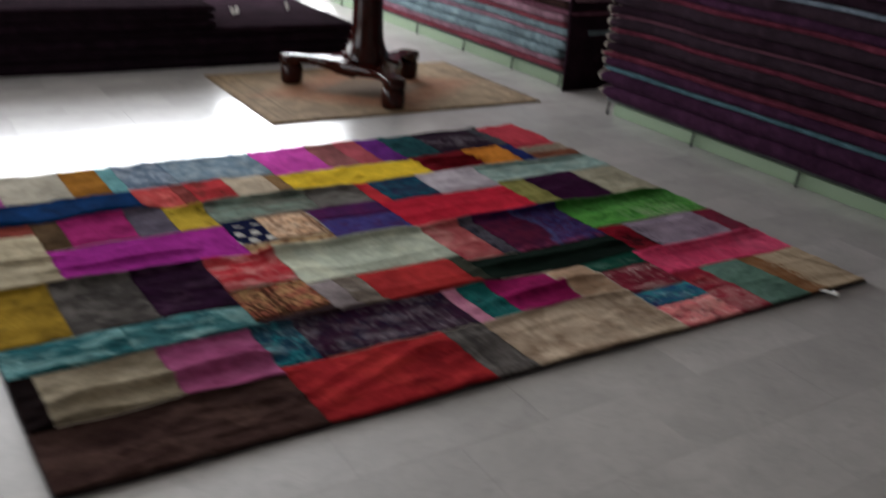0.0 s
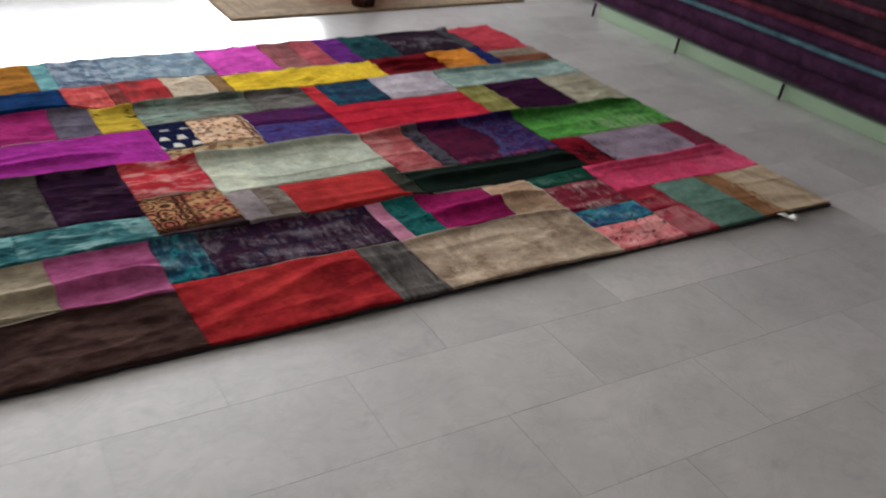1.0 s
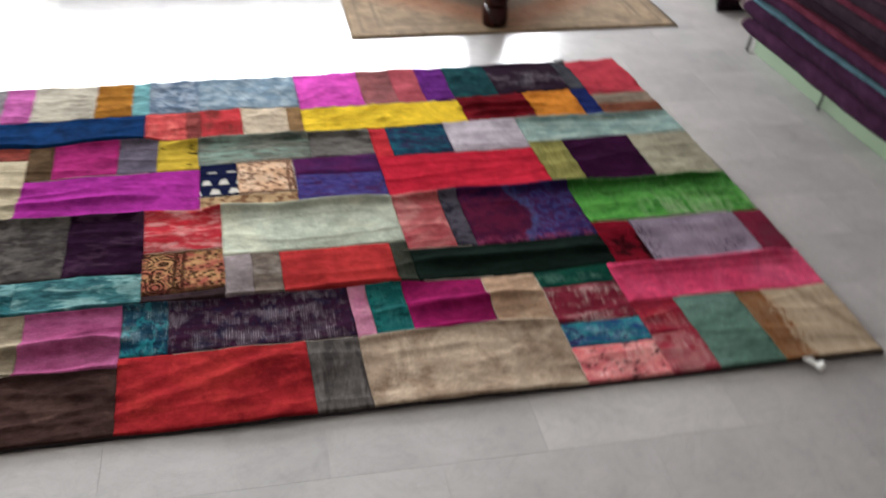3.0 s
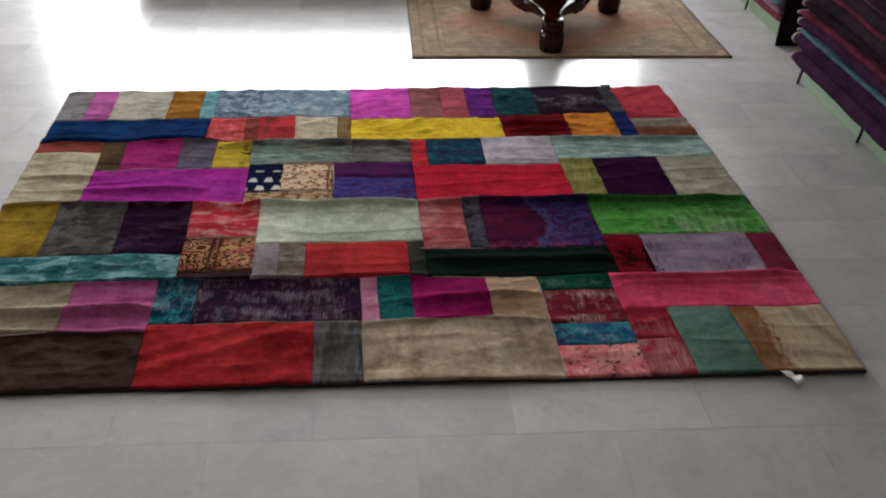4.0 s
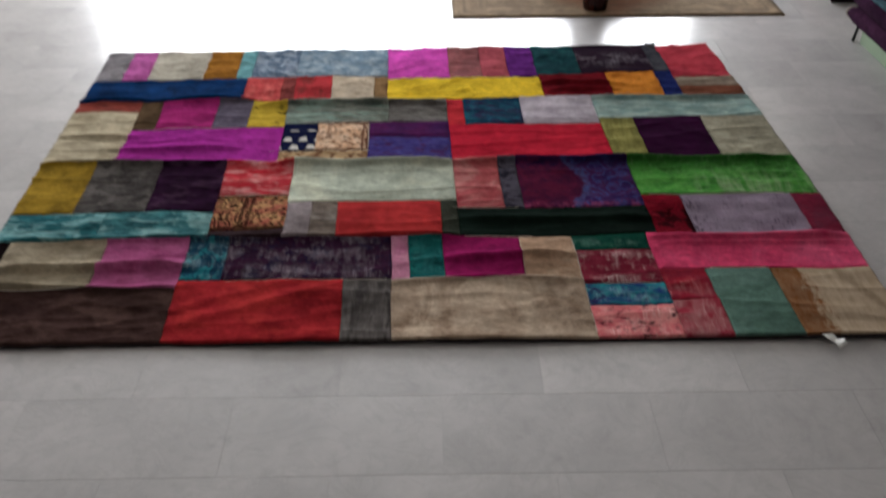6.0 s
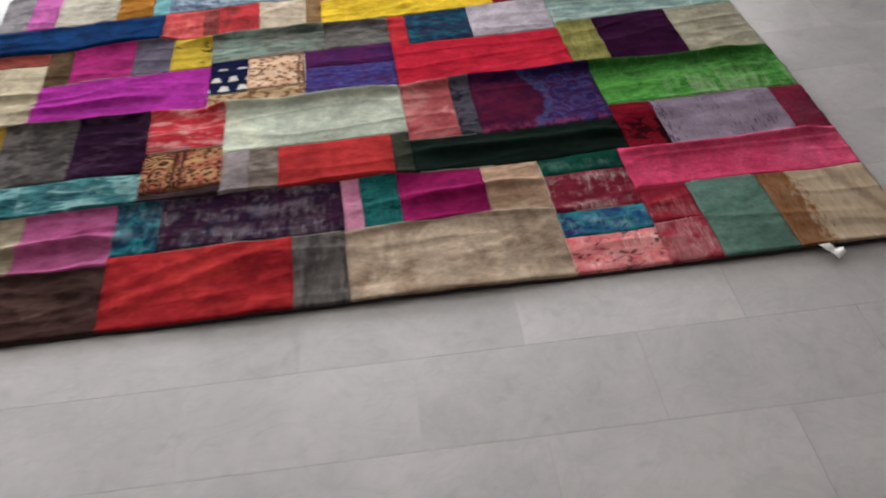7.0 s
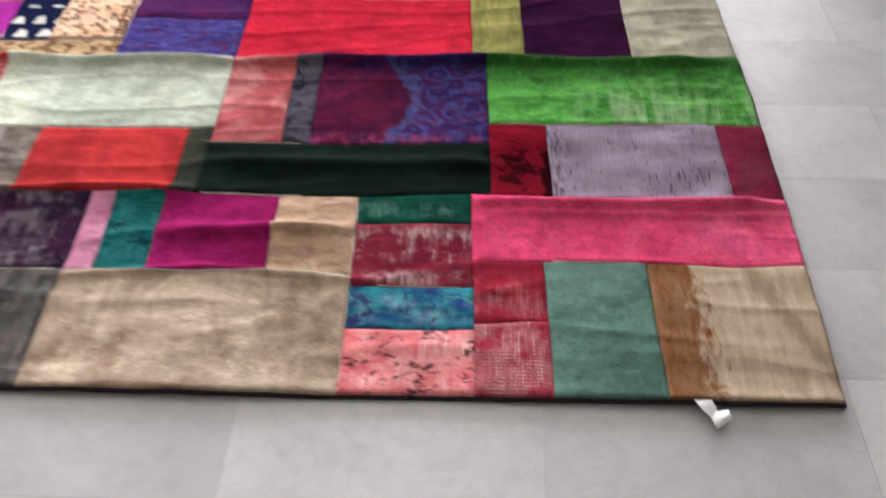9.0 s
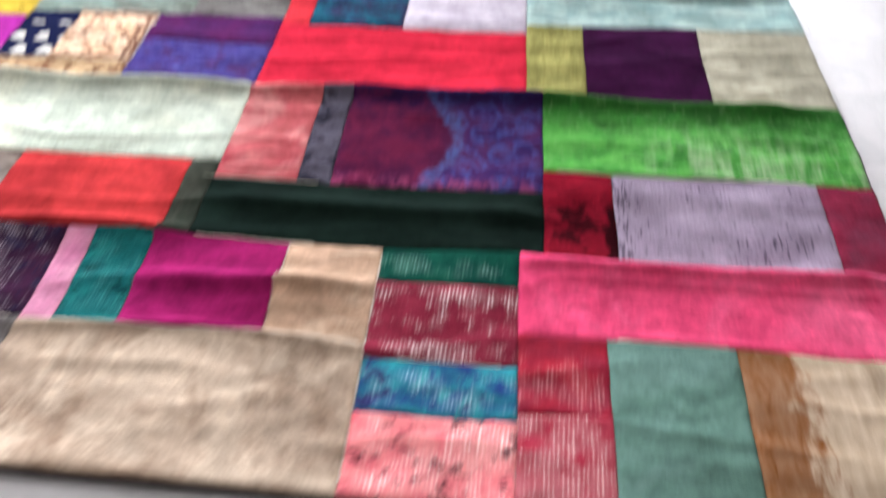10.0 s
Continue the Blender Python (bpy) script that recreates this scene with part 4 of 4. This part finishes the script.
def old_carpet(name):
    """A faded khaki carpet with a border and a rust medallion."""
    m = Nodes(name, 0.93)
    at = m.place()
    split = m.node("ShaderNodeSeparateXYZ")
    m.join(at, split.inputs[0])
    u = m.math("ABSOLUTE", m.math("SUBTRACT", split.outputs[0], (MAT_X0 + MAT_X1) / 2), 0.0)
    v = m.math("ABSOLUTE", m.math("SUBTRACT", split.outputs[1], (MAT_Y0 + MAT_Y1) / 2), 0.0)
    edge = m.math("MINIMUM", m.math("SUBTRACT", (MAT_X1 - MAT_X0) / 2, u), m.math("SUBTRACT", (MAT_Y1 - MAT_Y0) / 2, v))
    worn = m.noise(at, 16.0, 8, 0.7, 0.5)
    fine = m.noise(at, 70.0, 5, 0.7)
    diamond = m.math("ADD", m.math("ADD", m.math("MULTIPLY", u, 1.0), m.math("MULTIPLY", v, 1.35)), m.math("MULTIPLY", worn, 0.22))
    c = m.mix(m.ramp(worn, 0.3, 0.7), srgb("a88e70"), srgb("64503a"))
    c = m.mix(m.ramp(m.noise(at, 4.0, 5, 0.6), 0.42, 0.62, 0.0, 0.6), c, srgb("5e4530"))
    c = m.mix(m.math("MULTIPLY", m.ramp(diamond, 0.62, 0.84, 1.0, 0.0), 0.55), c, srgb("9a4a28"))
    c = m.mix(m.math("MULTIPLY", m.ramp(diamond, 0.38, 0.50, 1.0, 0.0), 0.75), c, srgb("4e4336"))
    for a, b, text, much in ((0.00, 0.010, "2f271f", 0.9), (0.050, 0.060, "4a3b2c", 0.9), (0.125, 0.140, "4c3a2a", 0.9), (0.158, 0.164, "5a4632", 0.8)):
        band = m.math("MULTIPLY", m.ramp(edge, a - 0.004, a + 0.002), m.ramp(edge, b - 0.002, b + 0.004, 1.0, 0.0))
        c = m.mix(m.math("MULTIPLY", m.math("MULTIPLY", band, much), m.ramp(fine, 0.35, 0.6)), c, srgb(text))
    cells = m.node("ShaderNodeTexVoronoi")
    cells.inputs["Scale"].default_value = 22.0
    m.join(at, cells.inputs["Vector"])
    motif = m.math("MULTIPLY", m.ramp(cells.outputs["Distance"], 0.25, 0.35, 1.0, 0.0), m.ramp(worn, 0.42, 0.6, 0.0, 0.55))
    c = m.mix(motif, c, srgb("5a4534"))
    c = m.mix(m.ramp(fine, 0.3, 0.75, 0.0, 0.35), c, srgb("a08a68"))
    return m.finish(c, fine, 0.002, 0.5)


def flat_mat(x0, x1, y0, y1, thick):
    bm = bmesh.new()
    nx, ny = 48, 32
    rows = []
    for j in range(ny + 1):
        row = []
        for i in range(nx + 1):
            x, y = x0 + (x1 - x0) * i / nx, y0 + (y1 - y0) * j / ny
            wob = 0.004 * noise.noise((x * 4, y * 4, 3)) if i in (0, nx) or j in (0, ny) else 0
            row.append(bm.verts.new((x + wob, y + wob, thick + 0.0012 * noise.noise((x * 5, y * 5, 7)))))
        rows.append(row)
    for a, b in zip(rows, rows[1:]):
        for i in range(nx):
            bm.faces.new((a[i], a[i + 1], b[i + 1], b[i]))
    rim = rows[0] + [r[-1] for r in rows[1:]] + rows[-1][-2::-1] + [r[0] for r in rows[-2:0:-1]]
    low = [bm.verts.new((v.co.x, v.co.y, 0.0)) for v in rim]
    for i in range(len(rim)):
        k = (i + 1) % len(rim)
        bm.faces.new((rim[k], rim[i], low[i], low[k]))
    bm.faces.new(low)
    return bm


tagged(part("small_carpet", flat_mat(MAT_X0, MAT_X1, MAT_Y0, MAT_Y1, 0.006), old_carpet("faded_khaki_carpet")),
       "faded khaki carpet with rust medallion under the table", "carpet")

HUB = Vector((2.018, 2.705))
table = thing("pedestal_table", "dark varnished wooden pedestal table on three feet", "table", (HUB.x, HUB.y, 0.0075))
LEG_ANGLES = [radians(-97), radians(27), radians(143)]


def leg_mesh(angle):
    """A leg that sweeps down from the column and swells into a pad over its foot."""
    bm = bmesh.new()
    sections = []
    stations = [(0.03, 0.180, 0.085, 0.166), (0.09, 0.158, 0.088, 0.160), (0.14, 0.122, 0.096, 0.156), (0.19, 0.088, 0.104, 0.153), (0.24, 0.062, 0.109, 0.151), (0.29, 0.045, 0.112, 0.149), (0.33, 0.039, 0.108, 0.148), (0.36, 0.047, 0.096, 0.150), (0.40, 0.051, 0.096, 0.150), (0.432, 0.046, 0.097, 0.147), (0.446, 0.030, 0.100, 0.140)]
    c, s = math.cos(angle), math.sin(angle)
    for r, half, z0, z1 in stations:
        ring = []
        for side, z in ((-1, z0 + 0.008), (-0.86, z0), (0.86, z0), (1, z0 + 0.008), (1, z1 - 0.007), (0.95, z1 - 0.001), (0.86, z1), (-0.86, z1), (-0.95, z1 - 0.001), (-1, z1 - 0.007)):
            ring.append(bm.verts.new((r * c - side * half * s, r * s + side * half * c, z)))
        sections.append(ring)
    for a, b in zip(sections, sections[1:]):
        for i in range(len(a)):
            k = (i + 1) % len(a)
            bm.faces.new((a[i], a[k], b[k], b[i]))
    bm.faces.new(sections[0][::-1])
    bm.faces.new(sections[-1])
    return bm


for a in LEG_ANGLES:
    leg = part("leg", leg_mesh(a), WOOD, table)
    part("foot", lathe([(0.047, 0.0), (0.053, 0.004), (0.057, 0.03), (0.057, 0.07), (0.054, 0.088), (0.048, 0.097)], (0.39 * math.cos(a), 0.39 * math.sin(a))), WOOD, leg, "round dark wooden foot")
part("column", lathe([(0.075, 0.078), (0.100, 0.085), (0.118, 0.11), (0.120, 0.15), (0.112, 0.185), (0.098, 0.215), (0.087, 0.25), (0.080, 0.30), (0.076, 0.40), (0.075, 0.55), (0.080, 0.62), (0.11, 0.68), (0.14, 0.70)]), WOOD, table)
part("tabletop", lathe([(0.40, 0.70), (0.44, 0.705), (0.455, 0.72), (0.452, 0.735), (0.44, 0.74)], n=64), WOOD, table)


# ---- stacks of folded carpets ----
def folded_carpet(length, depth, thick, seed, sway=0.0):
    """A folded carpet: length along x, folded nose at y = 0, a spiral of layers at its ends."""
    bm = bmesh.new()
    n = max(6, round(length / 0.045))
    half = thick / 2
    nose = [(math.cos(a), math.sin(a)) for a in [math.pi * (0.5 + k / 8) for k in range(9)]]
    rings = []
    for i in range(n + 1):
        x = length * i / n
        wob = 0.015 * noise.noise((x * 2.3, seed, 0)) + 0.007 * noise.noise((x * 8.0, seed, 3))
        rise = 0.003 * noise.noise((x * 3.0, seed, 8)) + sway * noise.noise((x * 1.6, length, 8))
        end = min(1.0, 0.55 + min(i, n - i) * 0.3)
        ring = [bm.verts.new((x, depth, half + rise + half * end * 0.98)), bm.verts.new((x, depth * 0.5, half + rise + half * end))]
        for cy, cz in nose:
            ring.append(bm.verts.new((x, wob + thick * 0.42 * (1 + cy), half + rise + half * end * cz * 1.02)))
        ring += [bm.verts.new((x, depth * 0.5, half + rise - half * end)), bm.verts.new((x, depth, half + rise - half * end * 0.98))]
        rings.append(ring)
    for a, b in zip(rings, rings[1:]):
        for i in range(len(a)):
            k = (i + 1) % len(a)
            bm.faces.new((a[i], b[i], b[k], a[k]))
    bm.faces.new(rings[0])
    bm.faces.new(rings[-1][::-1])
    return bm


DYES = {}


def dye(first, second):
    if (first, second) not in DYES:
        DYES[first, second] = cloth("stacked_wool", first, second, 0.45, (1, 1), 9.0, "noise", 0.15, 20.0 + len(DYES))
    return DYES[first, second]


def end_rim(depth, thick, seed, sway, length):
    """The pale bound edge round the end of a folded carpet, which carries its rim light."""
    bm = bmesh.new()
    half = thick / 2
    rings = []
    for x, end in ((-0.004, 0.60), (-0.003, 0.68), (0.002, 0.70), (0.006, 0.62)):
        wob = 0.015 * noise.noise((x * 2.3, seed, 0)) + 0.007 * noise.noise((x * 8.0, seed, 3)) - 0.003
        rise = 0.003 * noise.noise((x * 3.0, seed, 8)) + sway * noise.noise((x * 1.6, length, 8))
        ring = [bm.verts.new((x, 0.30 * depth, half + rise + half * end))]
        for k in range(9):
            a = math.pi * (0.5 + k / 8)
            ring.append(bm.verts.new((x, wob + thick * 0.42 * (1 + math.cos(a)), half + rise + half * end * math.sin(a))))
        ring.append(bm.verts.new((x, 0.30 * depth, half + rise - half * end)))
        rings.append(ring)
    for a, b in zip(rings, rings[1:]):
        for k in range(len(a)):
            n = (k + 1) % len(a)
            bm.faces.new((a[k], b[k], b[n], a[n]))
    bm.faces.new(rings[0])
    bm.faces.new(rings[-1][::-1])
    return bm


# Pale colour includes window light on the rim of the carpet ends.
RIM_PALE = plain("pale_rimlit_binding", "9c9288", 0.9, 0, 150, 0.3)


def stack(rows, origin, turn, length, depth, z, group, where, jitter, bound):
    """Folded carpets one on another; rows of (colour word, dye, second dye, thickness)."""
    for i, (word, first, second, thick) in enumerate(rows):
        a, b = random.uniform(-jitter, jitter), random.uniform(-jitter, jitter)
        span, sway, seed = length + b - a, min(0.016, 0.0016 * i), i * 3.1 + length
        ob = part("folded_carpet", folded_carpet(span, depth, thick, seed, sway), dye(first, second))
        ob.matrix_world = pose(origin[0], origin[1], z, 0, 0, turn) @ pose(a, random.uniform(-0.010, 0.012), 0)
        tagged(ob, f"{word} folded wool carpet {where}", "carpet", group)
        if bound:
            part("rimlit_binding", end_rim(depth, thick, seed, sway, span), RIM_PALE, ob, "pale bound edge with painted rim light")
        z += thick * 0.985


PLUM, MAROON, BLACKISH = ("dark plum", "462840", "321c2f"), ("maroon", "642b3b", "481d2a"), ("blackish", "32222d", "241820")
SLATE, TEAL, GREYB = ("sooty mauve", "382a34", "2b2027"), ("dark teal", "4a6670", "38505a"), ("grey blue", "6a7480", "56606c")
ROSE, BROWN, AUB = ("dusty rose", "623c4a", "4e2f3b"), ("dark brown", "382624", "281a18"), ("aubergine", "452840", "321c2f")
JET = ("near-black", "2b1d26", "20151c")


def pile(*rows):
    return [(*kind, thick) for kind, thick in rows]


DULL_RED, ASH, MAUVE = ("dull red", "70343f", "582830"), ("grey teal", "66777d", "525f66"), ("mauve", "7c5c68", "644854")
near_pile = pile((PLUM, 0.070), (AUB, 0.075), (TEAL, 0.016), (PLUM, 0.050), (MAROON, 0.024), (BLACKISH, 0.050), (SLATE, 0.046), (MAROON, 0.022), (SLATE, 0.052),
                 (ROSE, 0.015), (BLACKISH, 0.046), (SLATE, 0.050), (MAROON, 0.024), (PLUM, 0.040), (SLATE, 0.052), (GREYB, 0.018), (BLACKISH, 0.050), (AUB, 0.036), (MAROON, 0.026), (SLATE, 0.046), (PLUM, 0.046))
stack(near_pile, (2.942, 1.945), -90, 3.9, 0.92, 0.090, "stacked carpets by the east wall", "in a tall stack on the bench", 0.022, True)
far_pile = pile((DULL_RED, 0.030), (MAUVE, 0.034), (ASH, 0.050), (ASH, 0.058), (MAUVE, 0.024), (ASH, 0.046), (DULL_RED, 0.020), (MAUVE, 0.050), (ROSE, 0.030), (BROWN, 0.040), (MAUVE, 0.036), (PLUM, 0.040), (MAROON, 0.036), (SLATE, 0.040), (PLUM, 0.040))
stack(far_pile, (3.075, 5.60), -90, 3.18, 0.80, 0.098, "stacked carpets by the north end", "in a stack on the far bench", 0.045, True)


def end_sheet(x0, x1, y, top, back):
    """A thick sheet down over a stack's end, with soft folds, for hung carpet ends and shade."""
    bm = bmesh.new()
    nx, thick = 40, 0.014
    line = [(0.0, 0.002), (0.0, top * 0.2), (0.0, top * 0.4), (0.0, top * 0.6), (0.0, top * 0.8), (0.004, top - 0.02), (0.02, top - 0.004), (0.05, top), (back * 0.5, top), (back, top)]
    outer, inner = [], []
    for k, (dy, z) in enumerate(line):
        low = 1.0 - z / top
        rows = ([], [])
        for i in range(nx + 1):
            x = x0 + (x1 - x0) * i / nx
            sway = (0.004 + 0.012 * low) * noise.noise((x * 9.0, 2.0, z * 1.5)) - 0.012 * low
            edge = 0.010 * noise.noise((z * 6.0, i // nx, 5.0)) if i in (0, nx) else 0.0
            rows[0].append(bm.verts.new((x + edge, y + dy + sway, z + (0.004 * noise.noise((x * 6.0, dy * 6.0, 1.0)) if k > 6 else 0.0))))
            rows[1].append(bm.verts.new((x + edge, y + dy + sway + thick * (k < 7), z - thick * (k > 5))))
        outer.append(rows[0])
        inner.append(rows[1])
    for side, flip in ((outer, False), (inner, True)):
        for a, b in zip(side, side[1:]):
            for i in range(nx):
                face = (a[i], a[i + 1], b[i + 1], b[i])
                bm.faces.new(face[::-1] if flip else face)
    for a, b in ((outer[0], inner[0]), (inner[-1], outer[-1])):
        for i in range(nx):
            bm.faces.new((a[i + 1], a[i], b[i], b[i + 1]))
    for i in (0, nx):
        for k in range(len(line) - 1):
            bm.faces.new((outer[k][i], outer[k + 1][i], inner[k + 1][i], inner[k][i]))
    return bm


# Dark sheet stands for hanging carpet ends and the shade on this end face.
tagged(part("dark_stack_end", end_sheet(3.072, 3.84, 2.395, 0.690, 0.36), dye("2e1c26", "20131b")),
       "blackish sheet for carpet ends and shade on the far stack", "carpet")
low_pile = pile((JET, 0.056), (JET, 0.056), (BLACKISH, 0.054), (JET, 0.052))
stack(low_pile, (-0.17, 3.39), 0, 2.48, 1.05, 0.0, "carpets piled on the floor", "piled low on the floor", 0.012, False)
upper_pile = pile((BLACKISH, 0.042), (JET, 0.040), (JET, 0.036))
stack(upper_pile, (-0.16, 3.385), 0, 1.62, 1.0, 0.2149, "carpets piled on the floor", "on the low floor pile", 0.012, False)
for x, y, turn in ((1.69, 3.77, 20), (1.72, 3.80, -35), (2.09, 3.92, 10)):
    ob = part("carpet_label", boxed(-0.012, 0.012, -0.002, 0.002, 0.0, 0.045, bevel=0.001), TAG)
    ob.matrix_world = pose(x, y, 0.2135, -18, 0, turn)
    tagged(ob, "small white cloth label standing on the piled carpets", "label")


def rod(x0, y0, z0, x1, y1, z1, r=0.006):
    """A round bar between two points."""
    bm = bmesh.new()
    a, b = Vector((x0, y0, z0)), Vector((x1, y1, z1))
    turn = (b - a).to_track_quat("Z", "Y").to_matrix().to_4x4()
    bmesh.ops.create_cone(bm, cap_ends=True, segments=12, radius1=r, radius2=r, depth=(b - a).length, matrix=Matrix.Translation((a + b) / 2) @ turn)
    return bm


def bench(x, y0, y1, top, legs, depth):
    """A low steel bench: rails, cross bars and thin legs."""
    ob = thing("low_bench", "low black steel bench under stacked carpets", "bench", (x, y0, 0), "benches")
    part("front_rail", boxed(0.006, 0.024, 0.0, y1 - y0, top - 0.020, top, bevel=0.003), BLACK_METAL, ob)
    part("back_rail", boxed(depth - 0.026, depth, 0.0, y1 - y0, top - 0.030, top, bevel=0.003), BLACK_METAL, ob)
    for y in legs:
        part("cross_bar", boxed(0.026, depth - 0.026, y - y0 - 0.012, y - y0 + 0.012, top - 0.028, top - 0.002, bevel=0.002), BLACK_METAL, ob)
        for dx, out in ((0.013, -0.008), (depth - 0.013, 0.008)):
            part("leg", rod(dx + out, y - y0, 0.0, dx, y - y0, top - 0.028), BLACK_METAL, ob)


bench(2.988, -1.95, 1.94, 0.090, [1.920, 1.335, 0.745, 0.155, -0.435, -1.025, -1.615], 0.88)
bench(3.112, 2.45, 5.58, 0.098, [2.48, 2.94, 3.48, 4.08, 4.68, 5.28], 0.76)
tagged(part("plinth", boxed(3.014, 3.80, -1.93, 1.90, 0.0, 0.058, bevel=0.002), GREEN), "pale green painted plinth under the bench", "plinth", kind="structure")
tagged(part("plinth", boxed(3.140, 3.80, 2.47, 5.56, 0.0, 0.066, bevel=0.002), GREEN), "pale green painted plinth under the far bench", "plinth", kind="structure")

# ---- the shop window ----
window = thing("window_1", "wide white framed shop window letting in daylight", "window", (0, ROOM_N, 0), kind="structure")
for x in (WIN_W + 0.03, WIN_E - 0.03):
    part("mullion", boxed(x - 0.025, x + 0.025, 0.02, 0.075, WIN_B + 0.05, WIN_T - 0.05, bevel=0.004), FRAME_PAINT, window)
for z in (WIN_B + 0.025, WIN_T - 0.025):
    part("rail", boxed(WIN_W + 0.005, WIN_E - 0.005, 0.02, 0.075, z - 0.025, z + 0.025, bevel=0.004), FRAME_PAINT, window)

# Added frame round the west fill lamp; no such opening is known.
fill_opening = thing("fill_opening_2", "added white frame round the unseen side fill lamp", "window", (ROOM_W - 0.08, 0, 0), kind="structure")
for y in (SIDE_S + 0.03, SIDE_N - 0.03):
    part("mullion", boxed(0.0, 0.055, y - 0.025, y + 0.025, SIDE_B + 0.05, SIDE_T - 0.05, bevel=0.004), FRAME_PAINT, fill_opening)
for z in (SIDE_B + 0.025, SIDE_T - 0.025):
    part("rail", boxed(0.0, 0.055, SIDE_S + 0.005, SIDE_N - 0.005, z - 0.025, z + 0.025, bevel=0.004), FRAME_PAINT, fill_opening)

# ---- floor tiles ----
TILE_W, TILE_D, TILE_X, TILE_Y, GAP = 0.470, 0.2365, 0.772, -0.182, 0.0007


def tile_verts(x, y):
    a, b, c, d = max(ROOM_W, x + GAP / 2), min(ROOM_E, x + TILE_W - GAP / 2), max(ROOM_S, y + GAP / 2), min(ROOM_N, y + TILE_D - GAP / 2)
    e = 0.0007
    return [(a, c, -0.0009), (b, c, -0.0009), (b, d, -0.0009), (a, d, -0.0009), (a, c, -0.00004), (b, c, -0.00004), (b, d, -0.00004), (a, d, -0.00004), (a + e, c + e, 0), (b - e, c + e, 0), (b - e, d - e, 0), (a + e, d - e, 0)]


TILE_FACES = [(i, (i + 1) % 4, 4 + (i + 1) % 4, 4 + i) for i in range(4)] + [(4 + i, 4 + (i + 1) % 4, 8 + (i + 1) % 4, 8 + i) for i in range(4)] + [(8, 9, 10, 11)]
tile_mesh = bpy.data.meshes.new("tile")
tile_mesh.from_pydata(tile_verts(0, 0), [], TILE_FACES)
tile_mesh.materials.append(STONE)
rest_v, rest_f, singles = [], [], 0
for r in range(-18, 40):
    y = TILE_Y + r * TILE_D
    first = TILE_X + (0.0 if r % 2 else -0.235)
    for k in range(-10, 9):
        x = first + k * TILE_W
        if x < ROOM_W or x + TILE_W > ROOM_E or y < ROOM_S or y + TILE_D > ROOM_N:
            if x + TILE_W < ROOM_W + 0.01 or x > ROOM_E - 0.01 or y + TILE_D < ROOM_S + 0.01 or y > ROOM_N - 0.01:
                continue
        if -1.1 < x < 2.9 and -1.5 < y < 4.6 and singles < 300:
            ob = new("tile", tile_mesh)
            ob.location, ob.parent, singles = (x, y, 0), floor, singles + 1
        else:
            n = len(rest_v)
            rest_v += tile_verts(x, y)
            rest_f += [tuple(i + n for i in f) for f in TILE_FACES]
mesh = bpy.data.meshes.new("tiles")
mesh.from_pydata(rest_v, [], rest_f)
mesh.materials.append(STONE)
rest = new("tiles", mesh)
rest.parent = floor
tagged(rest, kind="stuff")
